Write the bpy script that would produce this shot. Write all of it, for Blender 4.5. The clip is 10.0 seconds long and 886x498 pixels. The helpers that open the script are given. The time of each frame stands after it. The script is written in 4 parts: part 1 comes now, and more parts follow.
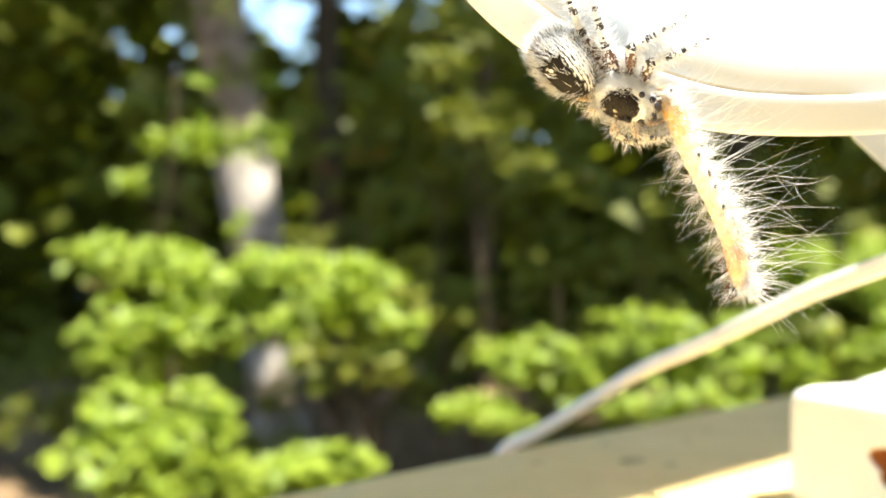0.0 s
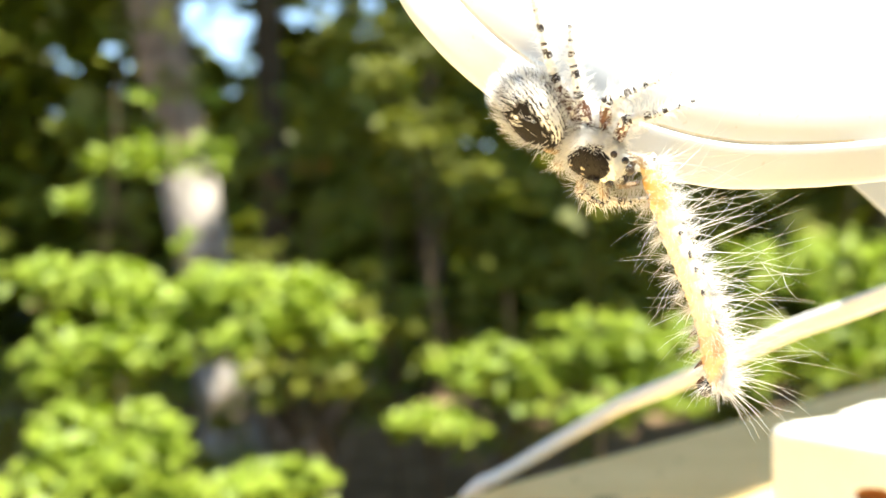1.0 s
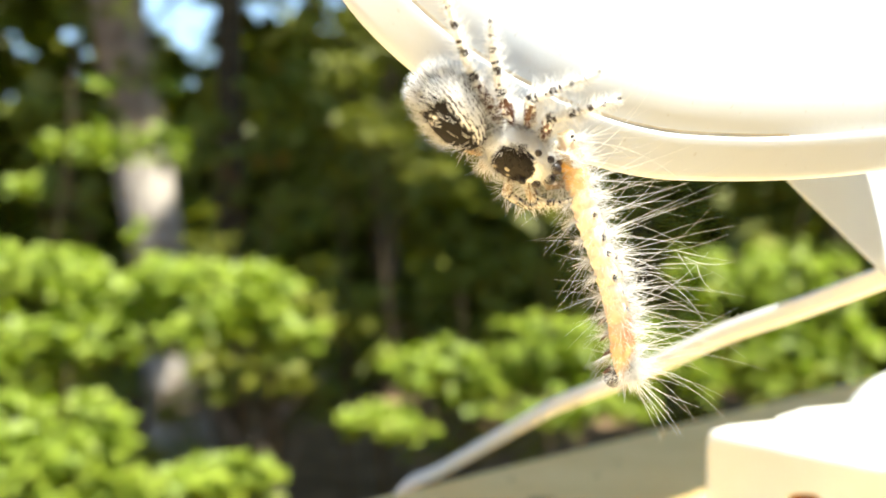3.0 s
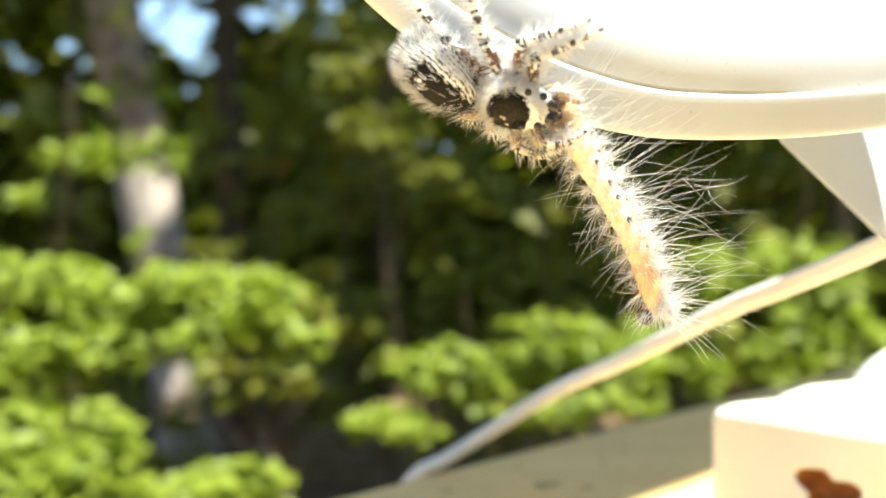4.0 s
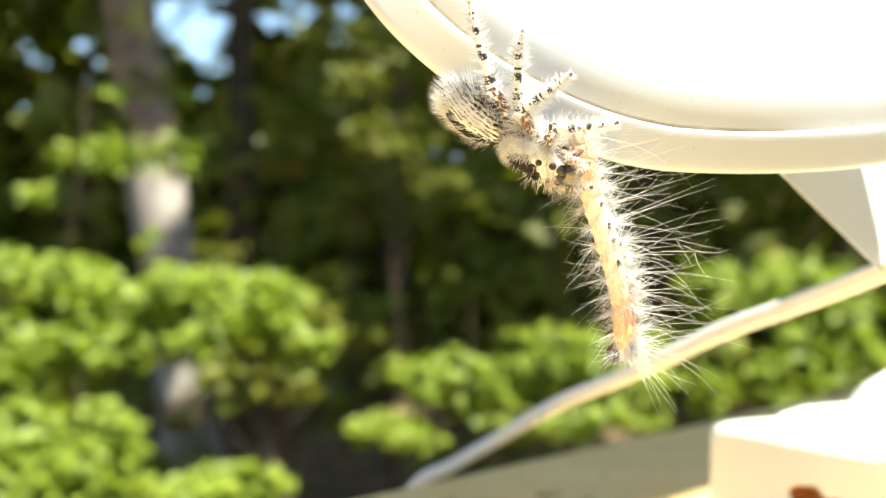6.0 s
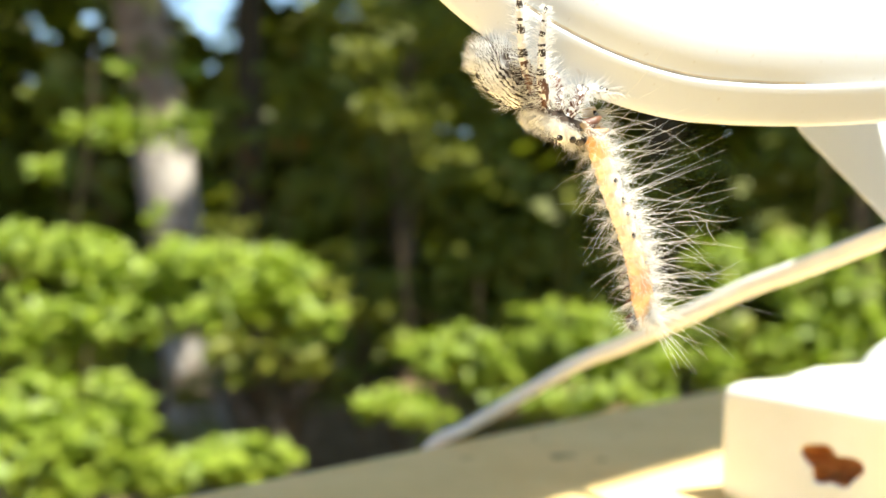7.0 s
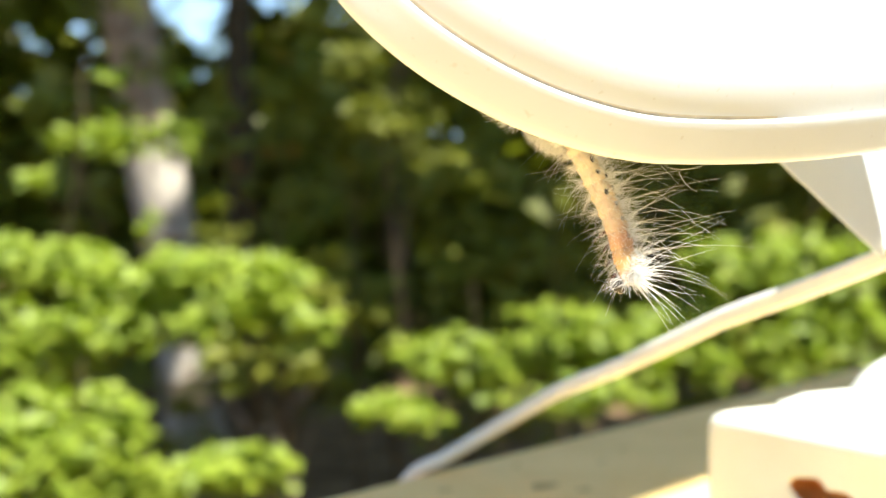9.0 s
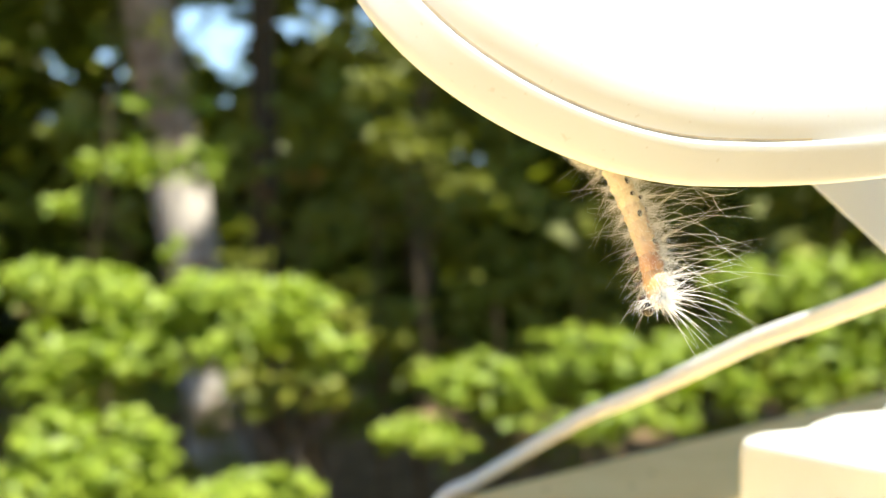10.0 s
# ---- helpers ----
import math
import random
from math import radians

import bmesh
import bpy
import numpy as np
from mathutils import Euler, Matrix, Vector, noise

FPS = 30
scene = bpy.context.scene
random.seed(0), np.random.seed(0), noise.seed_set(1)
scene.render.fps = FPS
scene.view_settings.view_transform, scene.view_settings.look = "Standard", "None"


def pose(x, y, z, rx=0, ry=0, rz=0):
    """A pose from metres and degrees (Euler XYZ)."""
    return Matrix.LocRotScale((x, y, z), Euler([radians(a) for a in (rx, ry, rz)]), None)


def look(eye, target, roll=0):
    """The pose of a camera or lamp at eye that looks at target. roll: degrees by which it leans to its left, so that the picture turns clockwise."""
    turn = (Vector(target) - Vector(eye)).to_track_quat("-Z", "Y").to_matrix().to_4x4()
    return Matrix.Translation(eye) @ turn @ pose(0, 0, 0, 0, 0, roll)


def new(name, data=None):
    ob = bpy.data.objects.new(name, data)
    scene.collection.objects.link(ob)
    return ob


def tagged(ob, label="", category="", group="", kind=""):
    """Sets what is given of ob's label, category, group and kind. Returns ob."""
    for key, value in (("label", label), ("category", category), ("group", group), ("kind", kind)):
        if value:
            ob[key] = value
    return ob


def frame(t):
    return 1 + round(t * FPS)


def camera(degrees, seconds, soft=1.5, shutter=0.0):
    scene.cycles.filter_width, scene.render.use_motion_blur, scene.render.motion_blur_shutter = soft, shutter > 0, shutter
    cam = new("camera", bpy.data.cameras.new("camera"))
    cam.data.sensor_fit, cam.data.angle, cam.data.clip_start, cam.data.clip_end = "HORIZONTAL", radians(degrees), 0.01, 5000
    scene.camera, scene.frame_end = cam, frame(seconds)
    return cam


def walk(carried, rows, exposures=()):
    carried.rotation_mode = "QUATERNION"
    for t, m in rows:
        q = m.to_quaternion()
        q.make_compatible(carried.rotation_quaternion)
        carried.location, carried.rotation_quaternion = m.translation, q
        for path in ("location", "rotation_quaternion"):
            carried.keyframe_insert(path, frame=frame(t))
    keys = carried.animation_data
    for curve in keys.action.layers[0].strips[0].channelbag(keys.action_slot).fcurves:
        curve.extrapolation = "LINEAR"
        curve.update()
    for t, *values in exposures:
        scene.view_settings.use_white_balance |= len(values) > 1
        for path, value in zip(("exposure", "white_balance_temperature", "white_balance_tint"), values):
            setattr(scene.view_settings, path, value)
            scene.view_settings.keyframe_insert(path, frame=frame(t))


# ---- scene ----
# A jumping spider with a hairy caterpillar on the rim of a cream plastic lamp housing, woods behind.
H = 1.5          # height of the lens above the ground
S = 0.001        # small things are written in millimetres

# ---- camera ----
cam = camera(42.0, 10.0)
cam.data.dof.use_dof = True
cam.data.dof.focus_distance = 0.084
cam.data.dof.aperture_fstop = 35.0
walk(cam, [
    (0, pose(0.00125, -0.01083, H + -0.00457, 89.666, -0.253, 4.593)),
    (0.5, pose(0.00170, -0.00132, H + -0.00278, 90.126, 0.653, 3.956)),
    (1, pose(-0.00138, -0.00173, H + 0.00039, 90.065, 1.439, 2.015)),
    (1.5, pose(-0.00149, 0.00353, H + 0.00080, 89.678, 0.863, 1.016)),
    (2, pose(-0.00129, 0.00225, H + 0.00062, 89.819, 0.326, 0.482)),
    (2.5, pose(-0.00000, 0.00000, H + 0.00000, 90.000, -0.000, 0.000)),
    (2.7, pose(0.00127, 0.00177, H + -0.00020, 90.014, -0.423, -0.170)),
    (3.8, pose(0.00067, 0.00072, H + -0.00314, 90.101, -0.192, -0.161)),
    (4, pose(0.00154, 0.00213, H + -0.00346, 90.117, 0.983, -0.045)),
    (4.5, pose(0.00294, 0.00246, H + -0.00187, 89.864, 0.697, -0.047)),
    (5, pose(0.00057, -0.00405, H + -0.00263, 90.530, -0.076, 0.665)),
    (5.2, pose(0.00102, -0.00387, H + -0.00270, 90.628, -0.800, 0.579)),
    (6.3, pose(0.00051, -0.00472, H + -0.00283, 90.474, -0.775, 0.202)),
    (6.5, pose(-0.00122, -0.00703, H + -0.00353, 90.317, -1.094, 0.195)),
    (7, pose(-0.00090, -0.00657, H + -0.00502, 89.375, -1.017, 0.681)),
    (7.5, pose(-0.00057, -0.00858, H + -0.00464, 88.882, -0.960, 0.638)),
    (8, pose(-0.00153, -0.00604, H + -0.00274, 89.211, -0.115, 0.572)),
    (8.5, pose(0.00110, -0.00114, H + -0.00166, 89.433, -0.481, 0.369)),
    (9, pose(0.00285, 0.00124, H + -0.00105, 89.500, 0.148, 0.402)),
    (9.5, pose(0.00203, 0.00045, H + -0.00053, 90.072, -0.257, 0.973)),
    (10, pose(0.00180, 0.00041, H + -0.00116, 90.707, 0.335, 1.559)),
], exposures=[(0, 2.12, 6580, 4), (0.5, 2.36, 6580, 4), (1.0, 2.2, 6580, 4), (2.0, 2.02, 6580, 4), (2.7, 1.96, 6580, 4), (4.0, 1.82, 6580, 3), (7.0, 1.82, 6580, 3), (8.5, 1.9, 6580, 3), (10, 1.9, 6580, 3)])

# ---- world, sun ----
world = bpy.data.worlds.new("sky")
scene.world = world
world.use_nodes = True
wn = world.node_tree
sky = wn.nodes.new("ShaderNodeTexSky")
sky.sky_type = "NISHITA"
sky.sun_disc = False
sky.sun_elevation = radians(63)
sky.sun_rotation = radians(131.4)
sky.altitude = 1200
sky.dust_density = 0.0
sky.ozone_density = 2.0
wn.nodes["Background"].inputs[1].default_value = 0.105
deep = wn.nodes.new("ShaderNodeMix")
deep.data_type, deep.blend_type = "RGBA", "MULTIPLY"
deep.inputs[0].default_value = 1.0
deep.inputs[7].default_value = (1.0, 0.945, 0.87, 1)
wn.links.new(sky.outputs[0], deep.inputs[6])
wn.links.new(deep.outputs[2], wn.nodes["Background"].inputs[0])
sun_data = bpy.data.lights.new("sun", "SUN")
sun_data.energy = 5.0
sun_data.angle = radians(0.5)
sun_data.color = (1.0, 0.975, 0.92)
sun = new("sun", sun_data)
sun.matrix_world = look((0.34, -0.30, 0.891), (0, 0, 0))


# ---- materials ----
def nodes_of(name, rough=0.5, metal=0.0):
    mat = bpy.data.materials.new(name)
    mat.use_nodes = True
    nt = mat.node_tree
    b = nt.nodes["Principled BSDF"]
    b.inputs["Roughness"].default_value = rough
    b.inputs["Metallic"].default_value = metal
    return mat, nt, b


def coords(nt, scale, kind="Object"):
    tc = nt.nodes.new("ShaderNodeTexCoord")
    mp = nt.nodes.new("ShaderNodeMapping")
    mp.inputs["Scale"].default_value = scale if hasattr(scale, "__len__") else (scale, scale, scale)
    nt.links.new(tc.outputs[kind], mp.inputs["Vector"])
    return mp.outputs["Vector"]


def noise_fac(nt, vec, scale, detail=4.0, rough=0.55):
    n = nt.nodes.new("ShaderNodeTexNoise")
    n.inputs["Scale"].default_value, n.inputs["Detail"].default_value, n.inputs["Roughness"].default_value = scale, detail, rough
    nt.links.new(vec, n.inputs["Vector"])
    return n.outputs["Fac"]


def ramp(nt, fac, stops):
    r = nt.nodes.new("ShaderNodeValToRGB")
    while len(r.color_ramp.elements) < len(stops):
        r.color_ramp.elements.new(0.5)
    for e, (p, c) in zip(r.color_ramp.elements, stops):
        e.position, e.color = p, (*c, 1)
    nt.links.new(fac, r.inputs["Fac"])
    return r.outputs["Color"]


def mix(nt, fac, a, b, mode="MIX"):
    m = nt.nodes.new("ShaderNodeMix")
    m.data_type, m.blend_type = "RGBA", mode
    for sock, val in ((m.inputs[0], fac), (m.inputs[6], a), (m.inputs[7], b)):
        if hasattr(val, "links"):
            nt.links.new(val, sock)
        elif hasattr(val, "__len__"):
            sock.default_value = (*val, 1)
        else:
            sock.default_value = val
    return m.outputs[2]


def math_node(nt, op, a, b=0.0):
    m = nt.nodes.new("ShaderNodeMath")
    m.operation = op
    for sock, val in ((m.inputs[0], a), (m.inputs[1], b)):
        if hasattr(val, "links"):
            nt.links.new(val, sock)
        else:
            sock.default_value = val
    return m.outputs[0]


def bump(nt, b, fac, strength, distance):
    n = nt.nodes.new("ShaderNodeBump")
    n.inputs["Strength"].default_value, n.inputs["Distance"].default_value = strength, distance
    nt.links.new(fac, n.inputs["Height"])
    nt.links.new(n.outputs["Normal"], b.inputs["Normal"])


def two_tone(name, a, b2, scale, rough=0.5, relief=0.2, depth=0.0002, fine=None, kind="Object"):
    """A surface that drifts between two colours, with fine grain and relief. scale: patches per metre."""
    mat, nt, b = nodes_of(name, rough)
    v = coords(nt, 1.0, kind)
    big = noise_fac(nt, v, scale, 3.0)
    small = noise_fac(nt, v, fine or scale * 9, 5.0)
    fac = math_node(nt, "ADD", math_node(nt, "MULTIPLY", big, 0.7), math_node(nt, "MULTIPLY", small, 0.3))
    nt.links.new(ramp(nt, fac, [(0.36, a), (0.64, b2)]), b.inputs["Base Color"])
    bump(nt, b, small, relief, depth)
    if rough >= 0.7:
        b.inputs["Specular IOR Level"].default_value = 0.12
    return mat


def leaf_material(name, a, b2, glow=0.45):
    mat, nt, b = nodes_of(name, 0.55)
    geo = nt.nodes.new("ShaderNodeNewGeometry")
    col = ramp(nt, geo.outputs["Random Per Island"], [(0.0, a), (1.0, b2)])
    v = coords(nt, 1.0)
    col = mix(nt, math_node(nt, "MULTIPLY", noise_fac(nt, v, 60.0), 0.35), col, (0.03, 0.06, 0.01))
    nt.links.new(col, b.inputs["Base Color"])
    tr = nt.nodes.new("ShaderNodeBsdfTranslucent")
    nt.links.new(mix(nt, 1.0, col, (0.90, 1.0, 0.55), "MULTIPLY"), tr.inputs["Color"])
    ms = nt.nodes.new("ShaderNodeMixShader")
    ms.inputs[0].default_value = glow
    nt.links.new(b.outputs[0], ms.inputs[1])
    nt.links.new(tr.outputs[0], ms.inputs[2])
    nt.links.new(ms.outputs[0], nt.nodes["Material Output"].inputs["Surface"])
    return mat


def hair_material(name, a, b2, glow=0.45):
    mat, nt, b = nodes_of(name, 0.4)
    geo = nt.nodes.new("ShaderNodeNewGeometry")
    col = ramp(nt, geo.outputs["Random Per Island"], [(0.0, a), (1.0, b2)])
    nt.links.new(col, b.inputs["Base Color"])
    tr = nt.nodes.new("ShaderNodeBsdfTranslucent")
    nt.links.new(col, tr.inputs["Color"])
    ms = nt.nodes.new("ShaderNodeMixShader")
    ms.inputs[0].default_value = glow
    nt.links.new(b.outputs[0], ms.inputs[1])
    nt.links.new(tr.outputs[0], ms.inputs[2])
    nt.links.new(ms.outputs[0], nt.nodes["Material Output"].inputs["Surface"])
    return mat


def cream_plastic(name, a=(0.608, 0.642, 0.675), b2=(0.575, 0.602, 0.628), rough=0.33):
    """Moulded cream plastic with faint stains and dust specks."""
    mat, nt, b = nodes_of(name, rough)
    v = coords(nt, 1.0)
    col = ramp(nt, noise_fac(nt, v, 60.0, 3.0), [(0.35, b2), (0.65, a)])
    specks = ramp(nt, noise_fac(nt, v, 1500.0, 2.0, 0.4), [(0.70, (0, 0, 0)), (0.76, (1, 1, 1))])
    col = mix(nt, math_node(nt, "MULTIPLY", specks, 0.18), col, (0.30, 0.22, 0.12))
    nt.links.new(col, b.inputs["Base Color"])
    bump(nt, b, noise_fac(nt, v, 2500.0, 3.0), 0.08, 0.0001)
    return mat


M_CREAM = cream_plastic("cream_plastic")
M_BOX = cream_plastic("weathered_cream_plastic", (0.84, 0.815, 0.73), (0.79, 0.76, 0.66), 0.45)
M_GROOVE = two_tone("grimy_seam", (0.50, 0.43, 0.32), (0.64, 0.57, 0.45), 300, 0.6)
M_CORD = cream_plastic("cable_sheath", (0.87, 0.835, 0.755), (0.81, 0.77, 0.68), 0.6)
M_RAIL = two_tone("painted_rail", (0.87, 0.615, 0.27), (0.78, 0.535, 0.22), 40, 0.72, 0.15, 0.0003)
M_STAIN = two_tone("dark_stain", (0.40, 0.27, 0.12), (0.56, 0.39, 0.17), 400, 0.8)
M_RUST = two_tone("rusty_recess", (0.30, 0.10, 0.025), (0.48, 0.21, 0.07), 300, 0.8, 0.5, 0.0004)
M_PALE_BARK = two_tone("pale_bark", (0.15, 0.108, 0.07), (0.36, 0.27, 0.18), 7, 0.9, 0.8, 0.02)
# paler bark colour that stands for sun on the trunk
M_SUNLIT_BARK = two_tone("sunlit_bark", (0.27, 0.225, 0.18), (0.43, 0.375, 0.31), 9, 0.8, 0.5, 0.01)
M_DARK_BARK = two_tone("dark_bark", (0.04, 0.03, 0.016), (0.09, 0.065, 0.035), 9, 0.9, 0.8, 0.02)
M_STICK = two_tone("dry_stick", (0.14, 0.11, 0.08), (0.24, 0.19, 0.14), 20, 0.9)
M_BOUNCE_WALL = two_tone("bounce_wall_paint", (0.82, 0.79, 0.72), (0.76, 0.73, 0.66), 4, 0.6, 0.1, 0.001)
M_BOUNCE_FLOOR = two_tone("bounce_floor_boards", (0.45, 0.435, 0.41), (0.56, 0.54, 0.505), 9, 0.75, 0.4, 0.002)
M_GROUND = two_tone("leaf_litter", (0.085, 0.055, 0.028), (0.24, 0.155, 0.085), 3.5, 0.95, 0.6, 0.03, 25)
M_FAR_SHADE = two_tone("far_shade_green", (0.015, 0.022, 0.006), (0.05, 0.07, 0.015), 0.8, 0.9)
M_LEAF = leaf_material("fresh_green_leaf", (0.195, 0.262, 0.018), (0.36, 0.425, 0.038), 0.45)
M_LEAF_MID = leaf_material("olive_green_leaf", (0.165, 0.185, 0.018), (0.29, 0.31, 0.036), 0.42)
M_LEAF_DEEP = leaf_material("deep_green_leaf", (0.155, 0.158, 0.012), (0.26, 0.262, 0.022), 0.38)
M_LEAF_ORANGE = leaf_material("orange_leaf", (0.34, 0.14, 0.02), (0.48, 0.24, 0.03), 0.4)


# ---- mesh helpers ----
def link(name, verts, faces, materials, parent=None, label="", smooth=True, index=None):
    me = bpy.data.meshes.new(name)
    me.from_pydata([tuple(v) for v in verts], [], faces)
    for m in materials if isinstance(materials, (list, tuple)) else [materials]:
        me.materials.append(m)
    if smooth:
        me.shade_smooth()
    if index is not None:
        me.polygons.foreach_set("material_index", index)
    me.update()
    ob = new(name, me)
    if parent is not None:
        ob.parent = parent
    if label:
        ob["label"] = label
    return ob


def part(name, bm, material, parent, label="", smooth=True):
    me = bpy.data.meshes.new(name)
    bm.to_mesh(me)
    bm.free()
    for m in material if isinstance(material, (list, tuple)) else [material]:
        me.materials.append(m)
    if smooth:
        me.shade_smooth()
    ob = new(name, me)
    ob.parent = parent
    if label:
        ob["label"] = label
    return ob


def thing(name, label, category, at=(0, 0, 0), group="", kind=""):
    e = new(name)
    e.empty_display_size = 0.01
    e.location = at
    return tagged(e, label, category, group, kind)


def tube(points, radii, sides=8, squash=1.0, cap=True):
    """Verts and faces of a tapered tube along points."""
    pts = [Vector(p) for p in points]
    verts, faces = [], []
    up = Vector((0.13, 0.31, 0.94)).normalized()
    for i, p in enumerate(pts):
        d = (pts[min(i + 1, len(pts) - 1)] - pts[max(i - 1, 0)]).normalized()
        a = d.cross(up)
        if a.length < 1e-4:
            a = d.cross(Vector((1, 0, 0)))
        a.normalize()
        b = d.cross(a)
        for k in range(sides):
            w = 2 * math.pi * k / sides
            verts.append(p + radii[i] * (math.cos(w) * a + squash * math.sin(w) * b))
    for i in range(len(pts) - 1):
        for k in range(sides):
            j = (k + 1) % sides
            faces.append((i * sides + k, i * sides + j, (i + 1) * sides + j, (i + 1) * sides + k))
    if cap:
        faces.append(tuple(range(sides)))
        faces.append(tuple(range((len(pts) - 1) * sides, len(pts) * sides)))
    return verts, faces


def joined(pieces):
    verts, faces = [], []
    for v, f in pieces:
        o = len(verts)
        verts += list(v)
        faces += [tuple(i + o for i in q) for q in f]
    return verts, faces


def scaled(vf, k=S):
    return [Vector(v) * k for v in vf[0]], vf[1]


def hair(p, d, length, r, bend, steps=3):
    """One tapered, bent bristle, three-sided."""
    pts, radii = [Vector(p)], [r]
    d = Vector(d).normalized()
    for i in range(steps):
        d = (d + Vector(bend) / steps).normalized()
        pts.append(pts[-1] + d * length / steps)
        radii.append(r * (1 - (i + 1) / steps) + 0.15 * r)
    return tube(pts, radii, 3, cap=False)


def ball(rx, ry, rz, at=(0, 0, 0), seg=24, rings=16, shape=None):
    """An egg-like closed form; shape(u, v, p) may push each point."""
    verts, faces = [], []
    for i in range(rings + 1):
        th = math.pi * i / rings
        for k in range(seg):
            ph = 2 * math.pi * k / seg
            n = Vector((math.cos(th), math.sin(th) * math.cos(ph), math.sin(th) * math.sin(ph)))
            p = Vector((n.x * rx, n.y * ry, n.z * rz))
            if shape:
                p = shape(n, p)
            verts.append(p + Vector(at))
    for i in range(rings):
        for k in range(seg):
            j = (k + 1) % seg
            faces.append((i * seg + k, (i + 1) * seg + k, (i + 1) * seg + j, i * seg + j))
    return verts, faces


def mmv(x, y, z):
    return Vector((x * S, y * S, H + z * S))


# ---- ground ----
def build_ground():
    n, size = 60, 90.0
    verts, faces = [], []
    for i in range(n + 1):
        for k in range(n + 1):
            x = math.copysign(abs(2 * i / n - 1) ** 2.2, 2 * i / n - 1) * size
            y = math.copysign(abs(2 * k / n - 1) ** 2.2, 2 * k / n - 1) * size + 6
            z = 0.10 * noise.noise(Vector((x * 0.35, y * 0.35, 0))) if y > 2 else 0.0
            verts.append((x, y, z))
    for i in range(n):
        for k in range(n):
            a = i * (n + 1) + k
            faces.append((a, a + n + 1, a + n + 2, a + 1))
    tagged(link("ground", verts, faces, M_GROUND), "shaded forest floor with brown leaf litter", "ground", kind="structure")


def build_backdrop():
    """An added ring that closes the view behind the trees and all round the clearing, coloured dark as their shade."""
    n = 160
    verts, faces = [], []
    for i in range(n):
        w = 2 * math.pi * i / n
        ahead = math.cos(w)
        top = 45 * 0.085 + H if ahead > 0.75 else 45 * 0.085 + H + 4 * min(1.0, (0.75 - ahead) / 0.15)
        top += 1.2 * noise.noise(Vector((i * 0.35, 0, 5)))
        for z in (-0.5, top * 0.5, top):
            verts.append((45 * math.sin(w), 45 * math.cos(w), z))
    for i in range(n):
        j = (i + 1) % n
        for k in range(2):
            faces.append((i * 3 + k, j * 3 + k, j * 3 + k + 1, i * 3 + k + 1))
    tagged(link("backdrop", verts, faces, M_FAR_SHADE), "added dark green backdrop ring, shade of the far woods in its colour", "hillside", kind="structure")


# ---- lamp housing ----
# The housing's rim plane: it turns away to the right and leans back.
P0 = Vector((17.0, 87.8, 8.3))
U = Vector((1, 0.53, 0)).normalized()
NH = Vector((U.y, -U.x, 0))
TAU = radians(30)
V = Vector((0, 0, math.cos(TAU))) - NH * math.sin(TAU)
N = NH * math.cos(TAU) + Vector((0, 0, math.sin(TAU)))
CU, CV, EA, EA_RIGHT, EB_LOW, EB_UP = 0.13, 14.8, 24.6, 57.6, 19.34, 15.0


def rim_point(a, s, h):
    """A point of the housing: angle a round the rim, s mm inwards, h mm out towards the viewer."""
    eb = EB_LOW if math.sin(a) < 0 else EB_UP
    ca, sa = math.cos(a), math.sin(a)
    u = CU + ((EA if ca < 0 else EA_RIGHT) - s) * math.copysign(abs(ca) ** 1.055, ca)
    v = CV + max(eb - s, 0.2) * math.copysign(abs(sa) ** 1.055, sa)
    return P0 + U * u + V * v + N * h


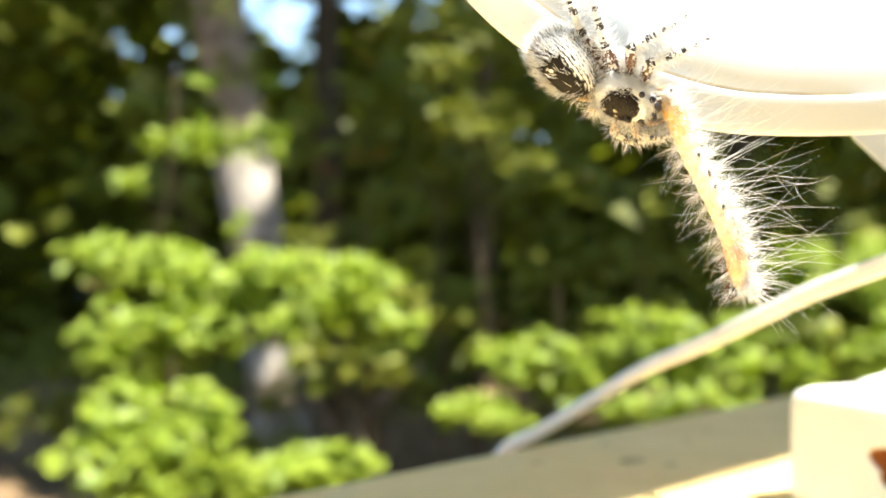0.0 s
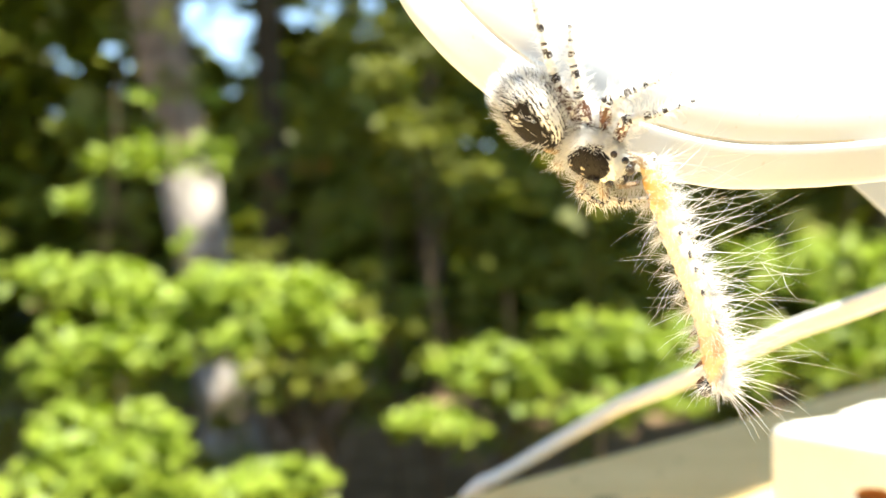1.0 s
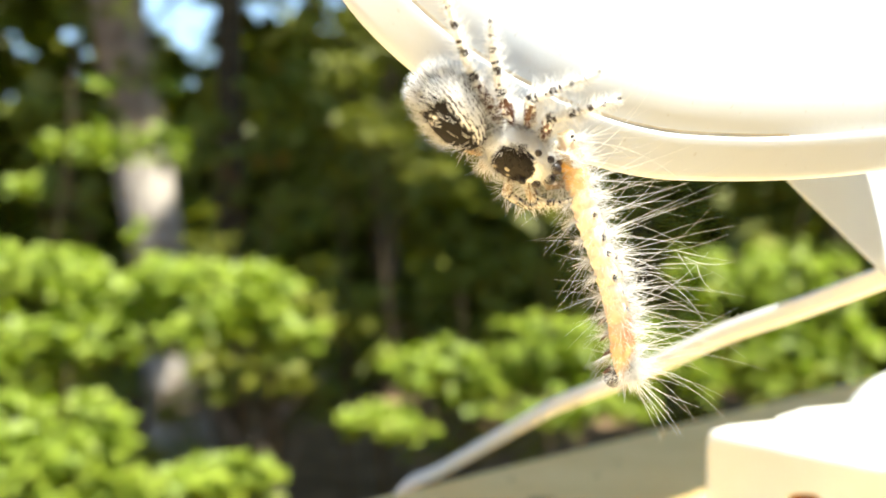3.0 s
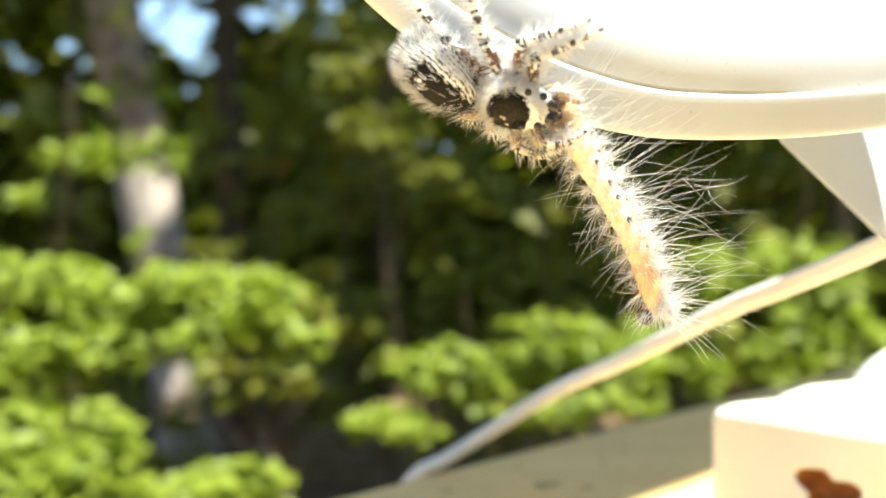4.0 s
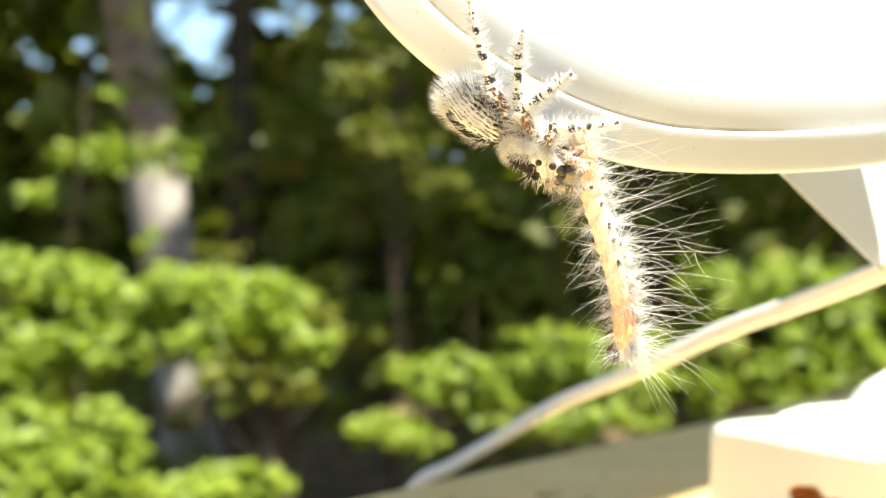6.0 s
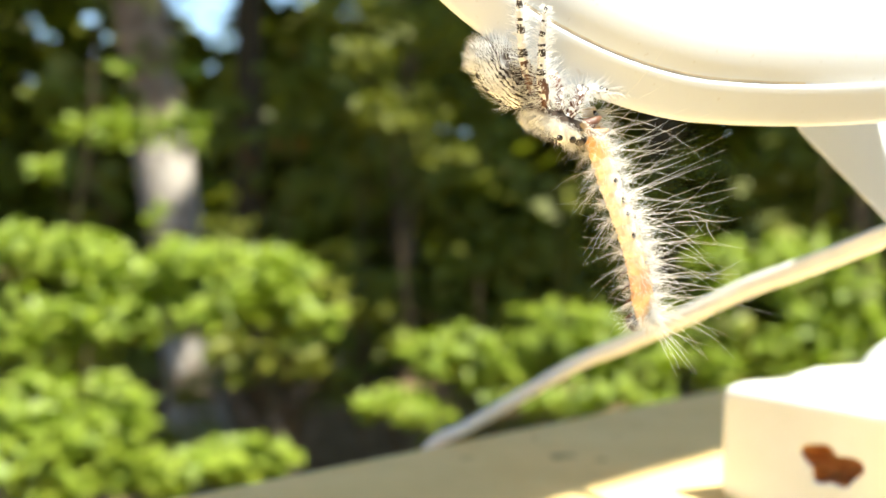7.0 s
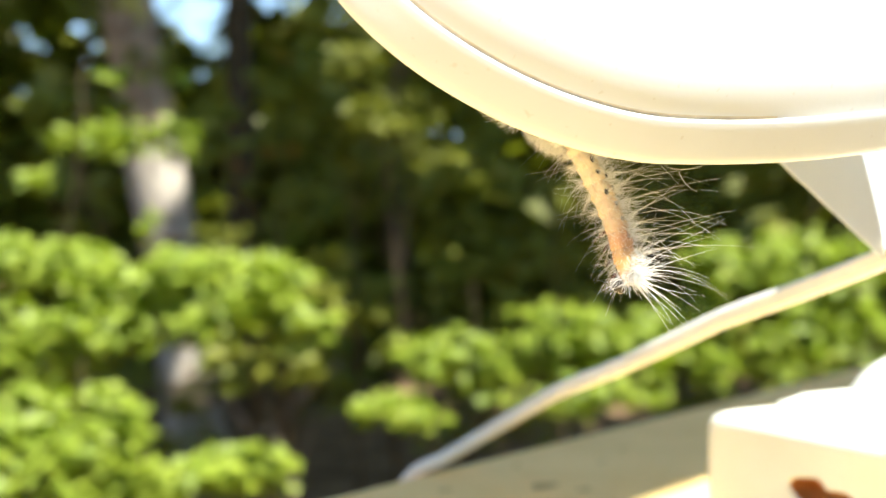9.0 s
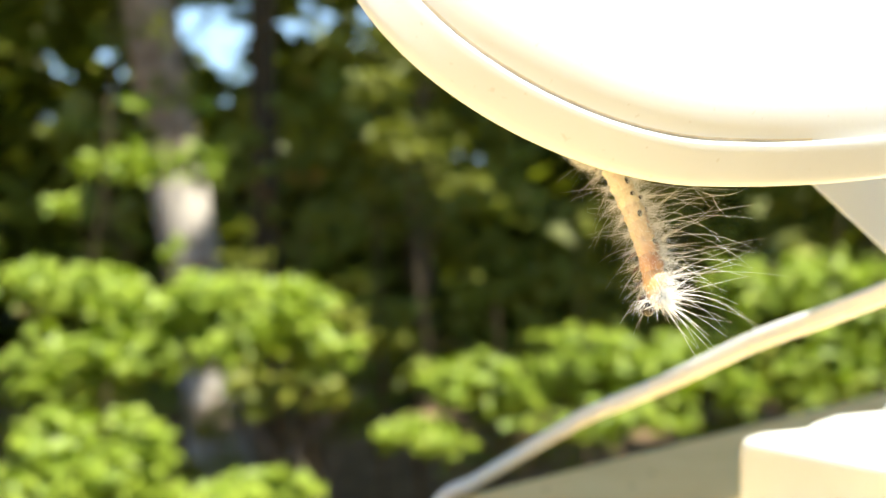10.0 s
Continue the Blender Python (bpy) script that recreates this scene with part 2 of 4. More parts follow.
def build_housing():
    root = thing("lamp_housing", "cream plastic outdoor lamp housing, sunlit domed face with a moulded seam", "lamp")
    profile_rim = [(5.6, -2.6), (4.6, -2.9), (3.4, -2.4), (2.2, -1.6), (1.2, -0.9), (0.4, -0.35), (0.05, 0.0), (0.0, 0.25), (0.1, 0.55), (0.3, 0.9), (0.85, 1.75), (1.35, 2.5), (1.65, 2.95), (1.82, 3.1), (1.95, 3.05)]
    profile_seam = [(1.95, 3.05), (2.0, 2.95), (2.1, 2.97), (2.2, 3.2)]
    profile_dome = [(2.2, 3.2), (2.33, 3.44), (2.74, 4.05), (3.33, 4.84), (4.22, 5.70), (5.5, 6.61), (7.26, 7.42), (9.53, 8.06), (12.5, 8.5)]
    n = 160
    flush = {(1.82, 3.1): (1.80, 3.12), (1.95, 3.05): (1.93, 3.24), (2.0, 2.95): (2.0, 3.30), (2.1, 2.97): (2.08, 3.36), (2.2, 3.2): (2.15, 3.42), (2.33, 3.44): (2.33, 3.60), (2.74, 4.05): (2.74, 4.08)}

    def shut(a, s, h):
        """The joint closes towards one side of the housing."""
        w = min(1.0, max(0.0, (math.cos(a) - 0.05) / 0.30))
        w = w * w * (3 - 2 * w)
        s1, h1 = flush.get((s, h), (s, h))
        return s + (s1 - s) * w, h + (h1 - h) * w

    def sweep(profile):
        verts, faces = [], []
        for i in range(n):
            a = 2 * math.pi * i / n
            verts += [rim_point(a, *shut(a, s, h)) for s, h in profile]
        m = len(profile)
        for i in range(n):
            j = (i + 1) % n
            for k in range(m - 1):
                faces.append((i * m + k, j * m + k, j * m + k + 1, i * m + k + 1))
        return verts, faces, m

    v, f, m = sweep(profile_rim)
    link("rim", [mmv(*p) for p in v], f, M_CREAM, root, "rounded cream rim")
    v, f, m = sweep(profile_seam)
    index = []
    for i in range(n):
        a = 2 * math.pi * (i + 0.5) / n
        closed = math.cos(a) > 0.19
        index += [1 if closed else 0] * (m - 1)
    link("seam", [mmv(*p) for p in v], f, [M_GROOVE, M_CREAM], root, "grimy parting line", index=index)
    v, f, m = sweep(profile_dome)
    # close the domed face with a fan over rings that shrink to the middle
    rings = 6
    for r in range(1, rings + 1):
        q = r / rings
        for i in range(n):
            a = 2 * math.pi * i / n
            edge = rim_point(a, 12.5, 8.5)
            mid = P0 + U * CU + V * (CV - 1) + U * 16 + N * 10.5
            w = math.sin(q * math.pi / 2)
            p = edge.lerp(mid, q)
            p += N * (3.0 * (w - q))
            v.append(p)
    base = n * m
    for r in range(rings):
        for i in range(n):
            j = (i + 1) % n
            if r == 0:
                f.append((i * m + m - 1, j * m + m - 1, base + j, base + i))
            else:
                b0 = base + (r - 1) * n
                f.append((b0 + i, b0 + j, b0 + n + j, b0 + n + i))
    link("dome", [mmv(*p) for p in v], f, M_CREAM, root, "sunlit domed cream face")
    # back shell, set inside the rim
    v, f = [], []
    prof = [(5.6, -2.6), (6.2, -1.2), (7.6, 1.4), (10.0, 3.4), (12.5, 4.2)]
    m = len(prof)
    for i in range(n):
        a = 2 * math.pi * i / n
        v += [rim_point(a, s, h) for s, h in prof]
    for i in range(n):
        j = (i + 1) % n
        for k in range(m - 1):
            f.append((i * m + k, i * m + k + 1, j * m + k + 1, j * m + k))
    c = len(v)
    v.append(P0 + U * CU + V * (CV - 1) + U * 16 + N * 5.5)
    for i in range(n):
        f.append((i * m + m - 1, c, ((i + 1) % n) * m + m - 1))
    link("back_shell", [mmv(*p) for p in v], f, M_CREAM, root)
    return root


def slab(corners, thick, direction, bevel=0.6):
    """A bevelled plate from corner points (mm), thickened along direction."""
    bm = bmesh.new()
    d = Vector(direction).normalized() * thick
    lo = [bm.verts.new(mmv(*c)) for c in corners]
    hi = [bm.verts.new(mmv(*(Vector(c) + d))) for c in corners]
    bm.faces.new(lo)
    bm.faces.new(hi[::-1])
    n = len(corners)
    for i in range(n):
        j = (i + 1) % n
        bm.faces.new((lo[j], lo[i], hi[i], hi[j]))
    bmesh.ops.recalc_face_normals(bm, faces=bm.faces)
    if bevel:
        bmesh.ops.bevel(bm, geom=list(bm.edges), offset=bevel * S, segments=3, affect="EDGES", profile=0.7)
    return bm


def build_bracket():
    root = thing("mounting_arm", "cream plastic mounting arm behind the lamp housing", "bracket")
    def q(x, z):
        return (x, 114.0 + 1.0 * (x - 34.5), z)
    corners = [q(22, 22), q(34.5, 6.5), q(50.5, -3.2), q(55.5, -6.2), q(62, 4), q(62, 22), q(40, 22), q(30, 24)]
    part("arm_plate", slab(corners, 4.0, (0.5, 0.86, 0.08), 0.4), M_CREAM, root, "flat cream arm with a slanted lower edge")
    v, f = tube([mmv(*p) for p in ((58, 139, 14), (66, 136, 20), (74, 129, 22), (84, 124, 22), (118, 126, 22), (136, 140, 22), (140, 160, 21), (140, 190, 16), (140, 199, 8), (140, 200, -46))], [3.0 * S] * 10, 20)
    link("stem", v, f, M_CREAM, root, "plain cream tube that carries the arm on the rail")
    v, f = tube([mmv(27, 112, 18), mmv(27, 104, 18)], [6.5 * S, 6.5 * S], 28)
    link("pivot", v, f, M_CREAM, root, "round pivot that carries the housing")
    return root


def build_cord():
    root = thing("cable", "cream twin-lobed cable hanging from the arm to the rail", "cable")
    ctrl = [(-26, 262, -125), (-17, 244, -82), (-10.5, 233, -58), (-5.0, 224.5, -47.0), (1.6, 218.5, -42.3), (11.6, 205, -33.9), (20.1, 190, -26.2), (27.4, 177, -21.0), (33.6, 165, -16.1), (39.2, 155, -11.7), (44, 146, -8.6), (48.4, 138, -5.7), (54.3, 128.5, -1.8)]
    pts = []
    for i in range(len(ctrl) - 1):
        p0 = Vector(ctrl[max(i - 1, 0)]); p1 = Vector(ctrl[i]); p2 = Vector(ctrl[i + 1]); p3 = Vector(ctrl[min(i + 2, len(ctrl) - 1)])
        for k in range(8):
            t = k / 8
            pts.append(0.5 * ((2 * p1) + (-p0 + p2) * t + (2 * p0 - 5 * p1 + 4 * p2 - p3) * t * t + (-p0 + 3 * p1 - 3 * p2 + p3) * t ** 3))
    pts.append(Vector(ctrl[-1]))
    for name, off in (("conductor", 0.36), ("conductor", -0.36)):
        v, f = tube([mmv(p.x, p.y, p.z + off) for p in pts], [0.98 * S] * len(pts), 18)
        link(name, v, f, M_CORD, root)
    return root


RAIL_DIR = Vector((0.63, 0.777, 0))
RAIL_FOOT = Vector((-1.4, 222.5, -46.0))


NRM = Vector((0.777, -0.63, 0))


def build_rail():
    root = thing("deck_rail", "beige painted deck rail with a flat cap, stained, mostly in shade", "railing")
    f = RAIL_FOOT
    a, b = f - RAIL_DIR * 500, f + RAIL_DIR * 900
    part("cap", slab([tuple(a), tuple(b), tuple(b + NRM * 140), tuple(a + NRM * 140)], 28.0, (0, 0, -1), 1.5), M_RAIL, root, "flat beige cap board")
    lo = Vector((0, 0, -28.0))
    part("under_rail", slab([tuple(a + NRM * 50 + lo), tuple(b + NRM * 50 + lo), tuple(b + NRM * 90 + lo), tuple(a + NRM * 90 + lo)], 85.0, (0, 0, -1), 1.5), M_RAIL, root)
    for along in (-460, 860):
        c = f + RAIL_DIR * along + NRM * 70 + lo
        e, g = RAIL_DIR * 44, NRM * 44
        q = [c - e - g, c + e - g, c + e + g, c - e + g]
        part("post", slab([tuple(k) for k in q], H / S + c.z + 20, (0, 0, -1), 3.0), M_RAIL, root, "square beige post")
    # stains on the cap
    rng = random.Random(61)
    for along, across, r in ((4, 24, 2.2), (6, 31, 1.3), (-10, 12, 1.0), (30, 20, 0.8), (62, 30, 0.9), (16, 9, 0.8), (45, 16, 0.7)):
        c = f + RAIL_DIR * along + NRM * across
        ring = [c + RAIL_DIR * r * 1.6 * math.cos(w) * rng.uniform(0.6, 1.2) + NRM * r * math.sin(w) * rng.uniform(0.6, 1.2) for w in [k * math.pi / 7 for k in range(14)]]
        verts = [mmv(*(p + Vector((0, 0, 0.03)))) for p in ring] + [mmv(*(c + Vector((0, 0, 0.25))))]
        link("stain", verts, [(k, (k + 1) % 14, 14) for k in range(14)], M_STAIN, root, "faint brown stain")
    return root


def build_shade_beam():
    """An unseen beam, added overhead to throw shade on the rail."""
    root = thing("shade_beam", "unseen beam on a square post, added to shade the rail", "beam")
    off = Vector((253.0, -223.5, 664.0))
    a, b = RAIL_FOOT - RAIL_DIR * 82 + off, RAIL_FOOT + RAIL_DIR * 1000 + off
    part("beam", slab([tuple(a + NRM * 45), tuple(b + NRM * 45), tuple(b - NRM * 95), tuple(a - NRM * 95)], 90.0, (0, 0, 1), 2.0), M_RAIL, root)
    c = RAIL_FOOT + RAIL_DIR * 900 - NRM * 26 + off
    e, g = RAIL_DIR * 44, NRM * 44
    part("post", slab([tuple(c - e - g), tuple(c + e - g), tuple(c + e + g), tuple(c - e + g)], H / S + c.z + 20, (0, 0, -1), 3.0), M_RAIL, root)
    return root


def build_bounce_surfaces():
    """An unseen wall and sunlit floor, added behind the camera to bounce light forward."""
    near = RAIL_FOOT + NRM * 1900
    a, b = near - RAIL_DIR * 2500, near + RAIL_DIR * 3500
    lo, up = Vector((0, 0, 560 - H / S - near.z)), Vector((0, 0, 2950 - H / S - near.z))
    q = [a + lo, b + lo, b + up, a + up]
    bm = slab([tuple(k) for k in q], 120.0, tuple(NRM), 2.0)
    me = bpy.data.meshes.new("bounce_wall")
    bm.to_mesh(me)
    bm.free()
    me.materials.append(M_BOUNCE_WALL)
    tagged(new("bounce_wall", me), "unseen cream wall added behind the camera to bounce light", "wall", kind="structure")
    e, f = RAIL_FOOT - RAIL_DIR * 2500 + NRM * 50, RAIL_FOOT + RAIL_DIR * 3500 + NRM * 50
    q = [Vector((p.x, p.y, 560 - H / S)) for p in (e, f, b - NRM * 2, a - NRM * 2)]
    bm = slab([tuple(k) for k in q], 40.0, (0, 0, -1), 2.0)
    me = bpy.data.meshes.new("deck")
    bm.to_mesh(me)
    bm.free()
    me.materials.append(M_BOUNCE_FLOOR)
    tagged(new("deck", me), "unseen pale floor added beside the rail to bounce light", "deck", kind="structure")


def build_box():
    root = thing("junction_box", "cream plastic junction box with a rusty screw hole, on the rail", "electrical box")
    e1 = Vector((0.5, -0.866, 0))
    e2 = Vector((0.866, 0.5, 0))
    c0 = Vector((41.0, 176.5, -27.0))
    L, W, HT, R = 75.0, 62.0, 19.0, 2.6
    n = 96

    def outline(inset, w):
        """A rounded rectangle in the face's plane, by angle from the hole."""
        x0, x1, z0, z1 = inset, L - inset, -HT + inset, -inset
        r = max(R - inset, 0.4)
        d = Vector((math.cos(w), math.sin(w)))
        t = 1e9
        for lim, comp, o in ((x1, d.x, HX), (x0, d.x, HX), (z1, d.y, HZ), (z0, d.y, HZ)):
            if abs(comp) > 1e-6 and (lim - o) / comp > 0:
                t = min(t, (lim - o) / comp)
        x, z = HX + d.x * t, HZ + d.y * t
        cx, cz = min(max(x, x0 + r), x1 - r), min(max(z, z0 + r), z1 - r)
        k = Vector((x - cx, z - cz))
        if k.length > r:
            k = k.normalized() * r
            x, z = cx + k.x, cz + k.y
        return x, z

    def hole(w, grow):
        lump = 3.5 + 0.7 * math.cos(2 * w + 0.5) + 0.5 * math.sin(3 * w + 1.0) + 0.45 * math.sin(5 * w)
        return HX + (lump * 1.25 + grow) * math.cos(w), HZ + (lump * 0.86 + grow) * math.sin(w)

    HX, HZ = HOLE
    rings = []
    for kind, val, depth in (("o", 0.0, W), ("o", 0.0, 2.4), ("o", 0.25, 1.2), ("o", 0.9, 0.4), ("o", 1.8, 0.05), ("o", 2.6, 0.0), ("h", 0.45, 0.0), ("h", 0.12, 0.12), ("h", 0.0, 0.5)):
        ring = []
        for i in range(n):
            w = 2 * math.pi * i / n
            x, z = outline(val, w) if kind == "o" else hole(w, val)
            ring.append(mmv(*(c0 + e1 * x + e2 * depth + Vector((0, 0, z)))))
        rings.append(ring)
    verts = [p for r in rings for p in r]
    faces = [(r * n + i, r * n + (i + 1) % n, (r + 1) * n + (i + 1) % n, (r + 1) * n + i) for r in range(len(rings) - 1) for i in range(n)]
    faces.append(tuple(range(n))[::-1])
    body = link("box_body", verts, faces, M_BOX, root, "cream box shell with rounded edges")
    for p in body.data.polygons[5 * n:6 * n]:
        p.use_smooth = False
    for p in body.data.polygons[0:n]:
        p.use_smooth = False
    inner, m = [], 4
    for depth, k in ((0.5, 1.0), (2.0, 0.98), (4.0, 0.9), (4.5, 0.5)):
        for i in range(n):
            w = 2 * math.pi * i / n
            x, z = hole(w, 0.0)
            x, z = HX + (x - HX) * k, HZ + (z - HZ) * k
            inner.append(mmv(*(c0 + e1 * x + e2 * depth + Vector((0, 0, z)))))
    faces = [(r * n + i, r * n + (i + 1) % n, (r + 1) * n + (i + 1) % n, (r + 1) * n + i) for r in range(m - 1) for i in range(n)]
    faces.append(tuple(range((m - 1) * n, m * n)))
    link("screw_hole", inner, faces, M_RUST, root, "rust-brown screw hole")

    def spot(u, v):
        return c0 + e1 * u + e2 * v
    q = [(spot(u, v), spot(u + du, v + dv)) for u, v, du, dv in ((0.8, 14, 3.0, 3.5), (30, 14, -3.0, 3.5), (30, 50, -3.0, -3.5), (0.8, 50, 3.0, -3.5))]
    bm = bmesh.new()
    lo = [bm.verts.new(mmv(*p)) for p, _ in q]
    hi = [bm.verts.new(mmv(*(p + Vector((0, 0, 1.7))))) for _, p in q]
    bm.faces.new(hi)
    for i in range(4):
        bm.faces.new((lo[i], lo[(i + 1) % 4], hi[(i + 1) % 4], hi[i]))
    bmesh.ops.recalc_face_normals(bm, faces=bm.faces)
    bmesh.ops.bevel(bm, geom=[e for e in bm.edges if not e.is_boundary], offset=1.0 * S, segments=4, affect="EDGES", profile=0.6)
    part("lid_step", bm, M_BOX, root, "raised rounded lid")
    c = spot(12, 35) + Vector((0, 0, 1.5))
    prof = [(11.0 * math.sin(radians(w)) / math.sin(radians(62)), 11.0 * (math.cos(radians(w)) - math.cos(radians(62))) / math.sin(radians(62))) for w in (62, 54, 46, 37, 28, 18, 8, 2)]
    verts, k = [], 32
    for r, z in prof:
        verts += [mmv(c.x + r * math.cos(2 * math.pi * i / k), c.y + r * math.sin(2 * math.pi * i / k), c.z + z) for i in range(k)]
    faces = [(a * k + i, a * k + (i + 1) % k, (a + 1) * k + (i + 1) % k, (a + 1) * k + i) for a in range(len(prof) - 1) for i in range(k)]
    faces.append(tuple(range((len(prof) - 1) * k, len(prof) * k)))
    link("knob", verts, faces, M_BOX, root, "rounded cream knob")
    return root


HOLE = (22.6, -9.5)


# ---- woods ----
def at(dx, dz, dist):
    """A place from its bearing (sideways and up, as slopes) and its distance."""
    return Vector((dx * dist, dist, H + dz * dist))


def leaf(p, size, rng):
    """A folded, pointed leaf of eight triangles."""
    d = Vector((rng.gauss(0, 1), rng.gauss(0, 1), rng.gauss(-0.25, 0.45))).normalized()
    up = (Vector((rng.gauss(0, 0.38), rng.gauss(-0.35, 0.38), 1))).normalized()
    s = d.cross(up).normalized()
    up = s.cross(d)
    w = size * rng.uniform(0.34, 0.5)
    mid = [p, p + d * size * 0.45 - up * size * 0.04, p + d * size]
    l1 = p + d * size * 0.22 + s * w * 0.8 + up * size * 0.08
    l2 = p + d * size * 0.60 + s * w * 0.85 + up * size * 0.07
    r1 = p + d * size * 0.22 - s * w * 0.8 + up * size * 0.08
    r2 = p + d * size * 0.60 - s * w * 0.85 + up * size * 0.07
    verts = [mid[0], l1, l2, mid[2], r2, r1, mid[1]]
    return verts, [(0, 1, 6), (1, 2, 6), (2, 3, 6), (3, 4, 6), (4, 5, 6), (5, 0, 6)]


SUN_WAY = Vector((0.34, -0.30, 0.891)).normalized()
LIT_BARK = Vector((-2.05, 7.78, 1.86))
LIT_SPOTS = [(LIT_BARK, 1.0), (Vector((-1.81, 7.78, 0.58)), 0.75)]


def in_gap(p, wide=0.33):
    """Whether p lies in a gap left in the added shade leaves for sun on the pale trunk or the floor."""
    for spot, share in LIT_SPOTS:
        d = Vector(p) - spot
        k = d.dot(SUN_WAY)
        if k > 0.4 and (d - SUN_WAY * k).length < share * (wide + 0.06 * noise.noise(Vector(p) * 1.3)):
            return True
    return False


# openings among the far crowns: bearing sideways and up, half widths
SKY_GAPS = [(-0.232, 0.202, 0.046, 0.042), (-0.376, 0.167, 0.024, 0.026), (-0.316, 0.172, 0.024, 0.036), (-0.134, 0.208, 0.028, 0.030), (-0.085, 0.213, 0.018, 0.018), (-0.338, 0.140, 0.012, 0.016), (-0.004, 0.100, 0.011, 0.018)]


def in_sky(p, grow=1.0):
    """Whether p, seen from the camera, would fill one of the openings to the sky."""
    if p[1] < 5.5:
        return False
    dx, dz = p[0] / p[1], (p[2] - H) / p[1]
    m = grow + 0.5 * noise.noise(Vector((dx * 14, dz * 14, 3)))
    return any(((dx - a) / (c * m)) ** 2 + ((dz - b) / (d * m)) ** 2 < 1 for a, b, c, d in SKY_GAPS)


def spray(out, centre, rx, ry, rz, count, size, rng, base):
    """A flattened, uneven spray of leaves round a centre."""
    if size < 0.13:
        count, size = int(count * 1.75), size * 0.78
    twigs = [Vector((rng.uniform(-1, 1), rng.uniform(-1, 1), rng.uniform(-1, 1))) for _ in range(max(3, count // 9))]
    for _ in range(count):
        t = rng.choice(twigs)
        q = t + Vector((rng.gauss(0, 0.22), rng.gauss(0, 0.22), rng.gauss(0, 0.18)))
        if q.length > 1.45:
            q = q.normalized() * rng.uniform(0.6, 1.4)
        p = centre + Vector((q.x * rx, q.y * ry, q.z * rz))
        if not in_gap(p + base) and (not in_sky(p + base) or rng.random() < 0.06):
            out.append(leaf(p, size * rng.uniform(0.7, 1.25), rng))


def limb_path(a, b, rng, n=5, sag=0.06):
    pts = []
    for i in range(n + 1):
        t = i / n
        p = Vector(a).lerp(Vector(b), t)
        amp = (Vector(b) - Vector(a)).length * sag * math.sin(math.pi * t)
        pts.append(p + Vector((rng.uniform(-amp, amp), rng.uniform(-amp, amp), amp * 0.8)))
    return pts


def sapling(label, foot, top, sprays, material, size, seed, thick=0.013):
    """An understorey tree: trunk, one limb to each spray of leaves, crown."""
    rng = random.Random(seed)
    root = thing("tree", label, "tree", tuple(foot), group="understorey trees")
    base = Vector(foot)
    trunk = limb_path((0, 0, 0), Vector(top) - base, rng, 8, 0.03)
    v, f = tube(trunk, [thick * (1 - 0.7 * i / 8) for i in range(9)], 8)
    link("trunk", v, f, M_DARK_BARK, root)
    out = []
    for dx, dz, dist, rx, rz, count in sprays:
        c = at(dx, dz, dist)
        start = trunk[min(8, max(2, int(8 * (c.z - 0.35) / max(top[2], 0.5))))]
        pts = limb_path(start, c - base, rng)
        v, f = tube(pts, [thick * 0.4 * (1 - 0.8 * i / 5) for i in range(6)], 6)
        link("limb", v, f, M_DARK_BARK, root)
        spray(out, c - base, rx * dist, max(rx, rz) * dist * 0.8, rz * dist, count, size, rng, base)
    v, f = joined(out)
    link("crown", v, f, material, root, smooth=False)
    return root


def forest_tree(label, foot, radius, height, lean, material, seed, bulge=0.06, lit_patches=()):
    rng = random.Random(seed)
    root = thing("tree", label, "tree", (foot[0], foot[1], 0), group="forest trees")
    n = 14
    pts = [Vector((lean[0] * height * i / n + rng.uniform(-bulge, bulge) * radius * 2, lean[1] * height * i / n, -0.1 + height * i / n)) for i in range(n + 1)]
    radii = [radius * (1.1 if i == 0 else 1.0 - 0.55 * i / n) for i in range(n + 1)]
    fine, fine_r = [], []
    for i in range(n):
        for q in range(8):
            fine.append(pts[i].lerp(pts[i + 1], q / 8))
            fine_r.append(radii[i] + (radii[i + 1] - radii[i]) * q / 8)
    v, f = tube(fine, fine_r, 32)
    v = [p + (p - fine[i // 32]) * 0.12 * noise.noise(Vector((p.x * 9, p.y * 9, p.z * 1.2))) for i, p in enumerate(v)]
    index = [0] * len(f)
    for lo, hi in lit_patches:  # sunlight on the bark put in as paler patches, ragged at their edges
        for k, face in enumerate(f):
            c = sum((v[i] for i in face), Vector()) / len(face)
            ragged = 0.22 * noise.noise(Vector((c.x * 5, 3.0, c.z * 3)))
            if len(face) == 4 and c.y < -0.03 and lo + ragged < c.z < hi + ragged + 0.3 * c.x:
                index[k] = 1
    link("trunk", v, f, [material, M_SUNLIT_BARK], root, index=index)
    out = []
    for k in range(7):
        i = rng.randint(8, n)
        end = pts[i] + Vector((rng.uniform(-2, 2), rng.uniform(-1.0, 2), rng.uniform(0.3, 1.6)))
        lv, lf = tube(limb_path(pts[i], end, rng), [radius * 0.3 * (1 - 0.8 * q / 5) for q in range(6)], 6)
        link("limb", lv, lf, material, root)
        spray(out, end, 1.3, 1.3, 0.7, 120, 0.16, rng, Vector((foot[0], foot[1], 0)))
    v, f = joined(out)
    link("crown", v, f, M_LEAF_DEEP, root, smooth=False)
    return root


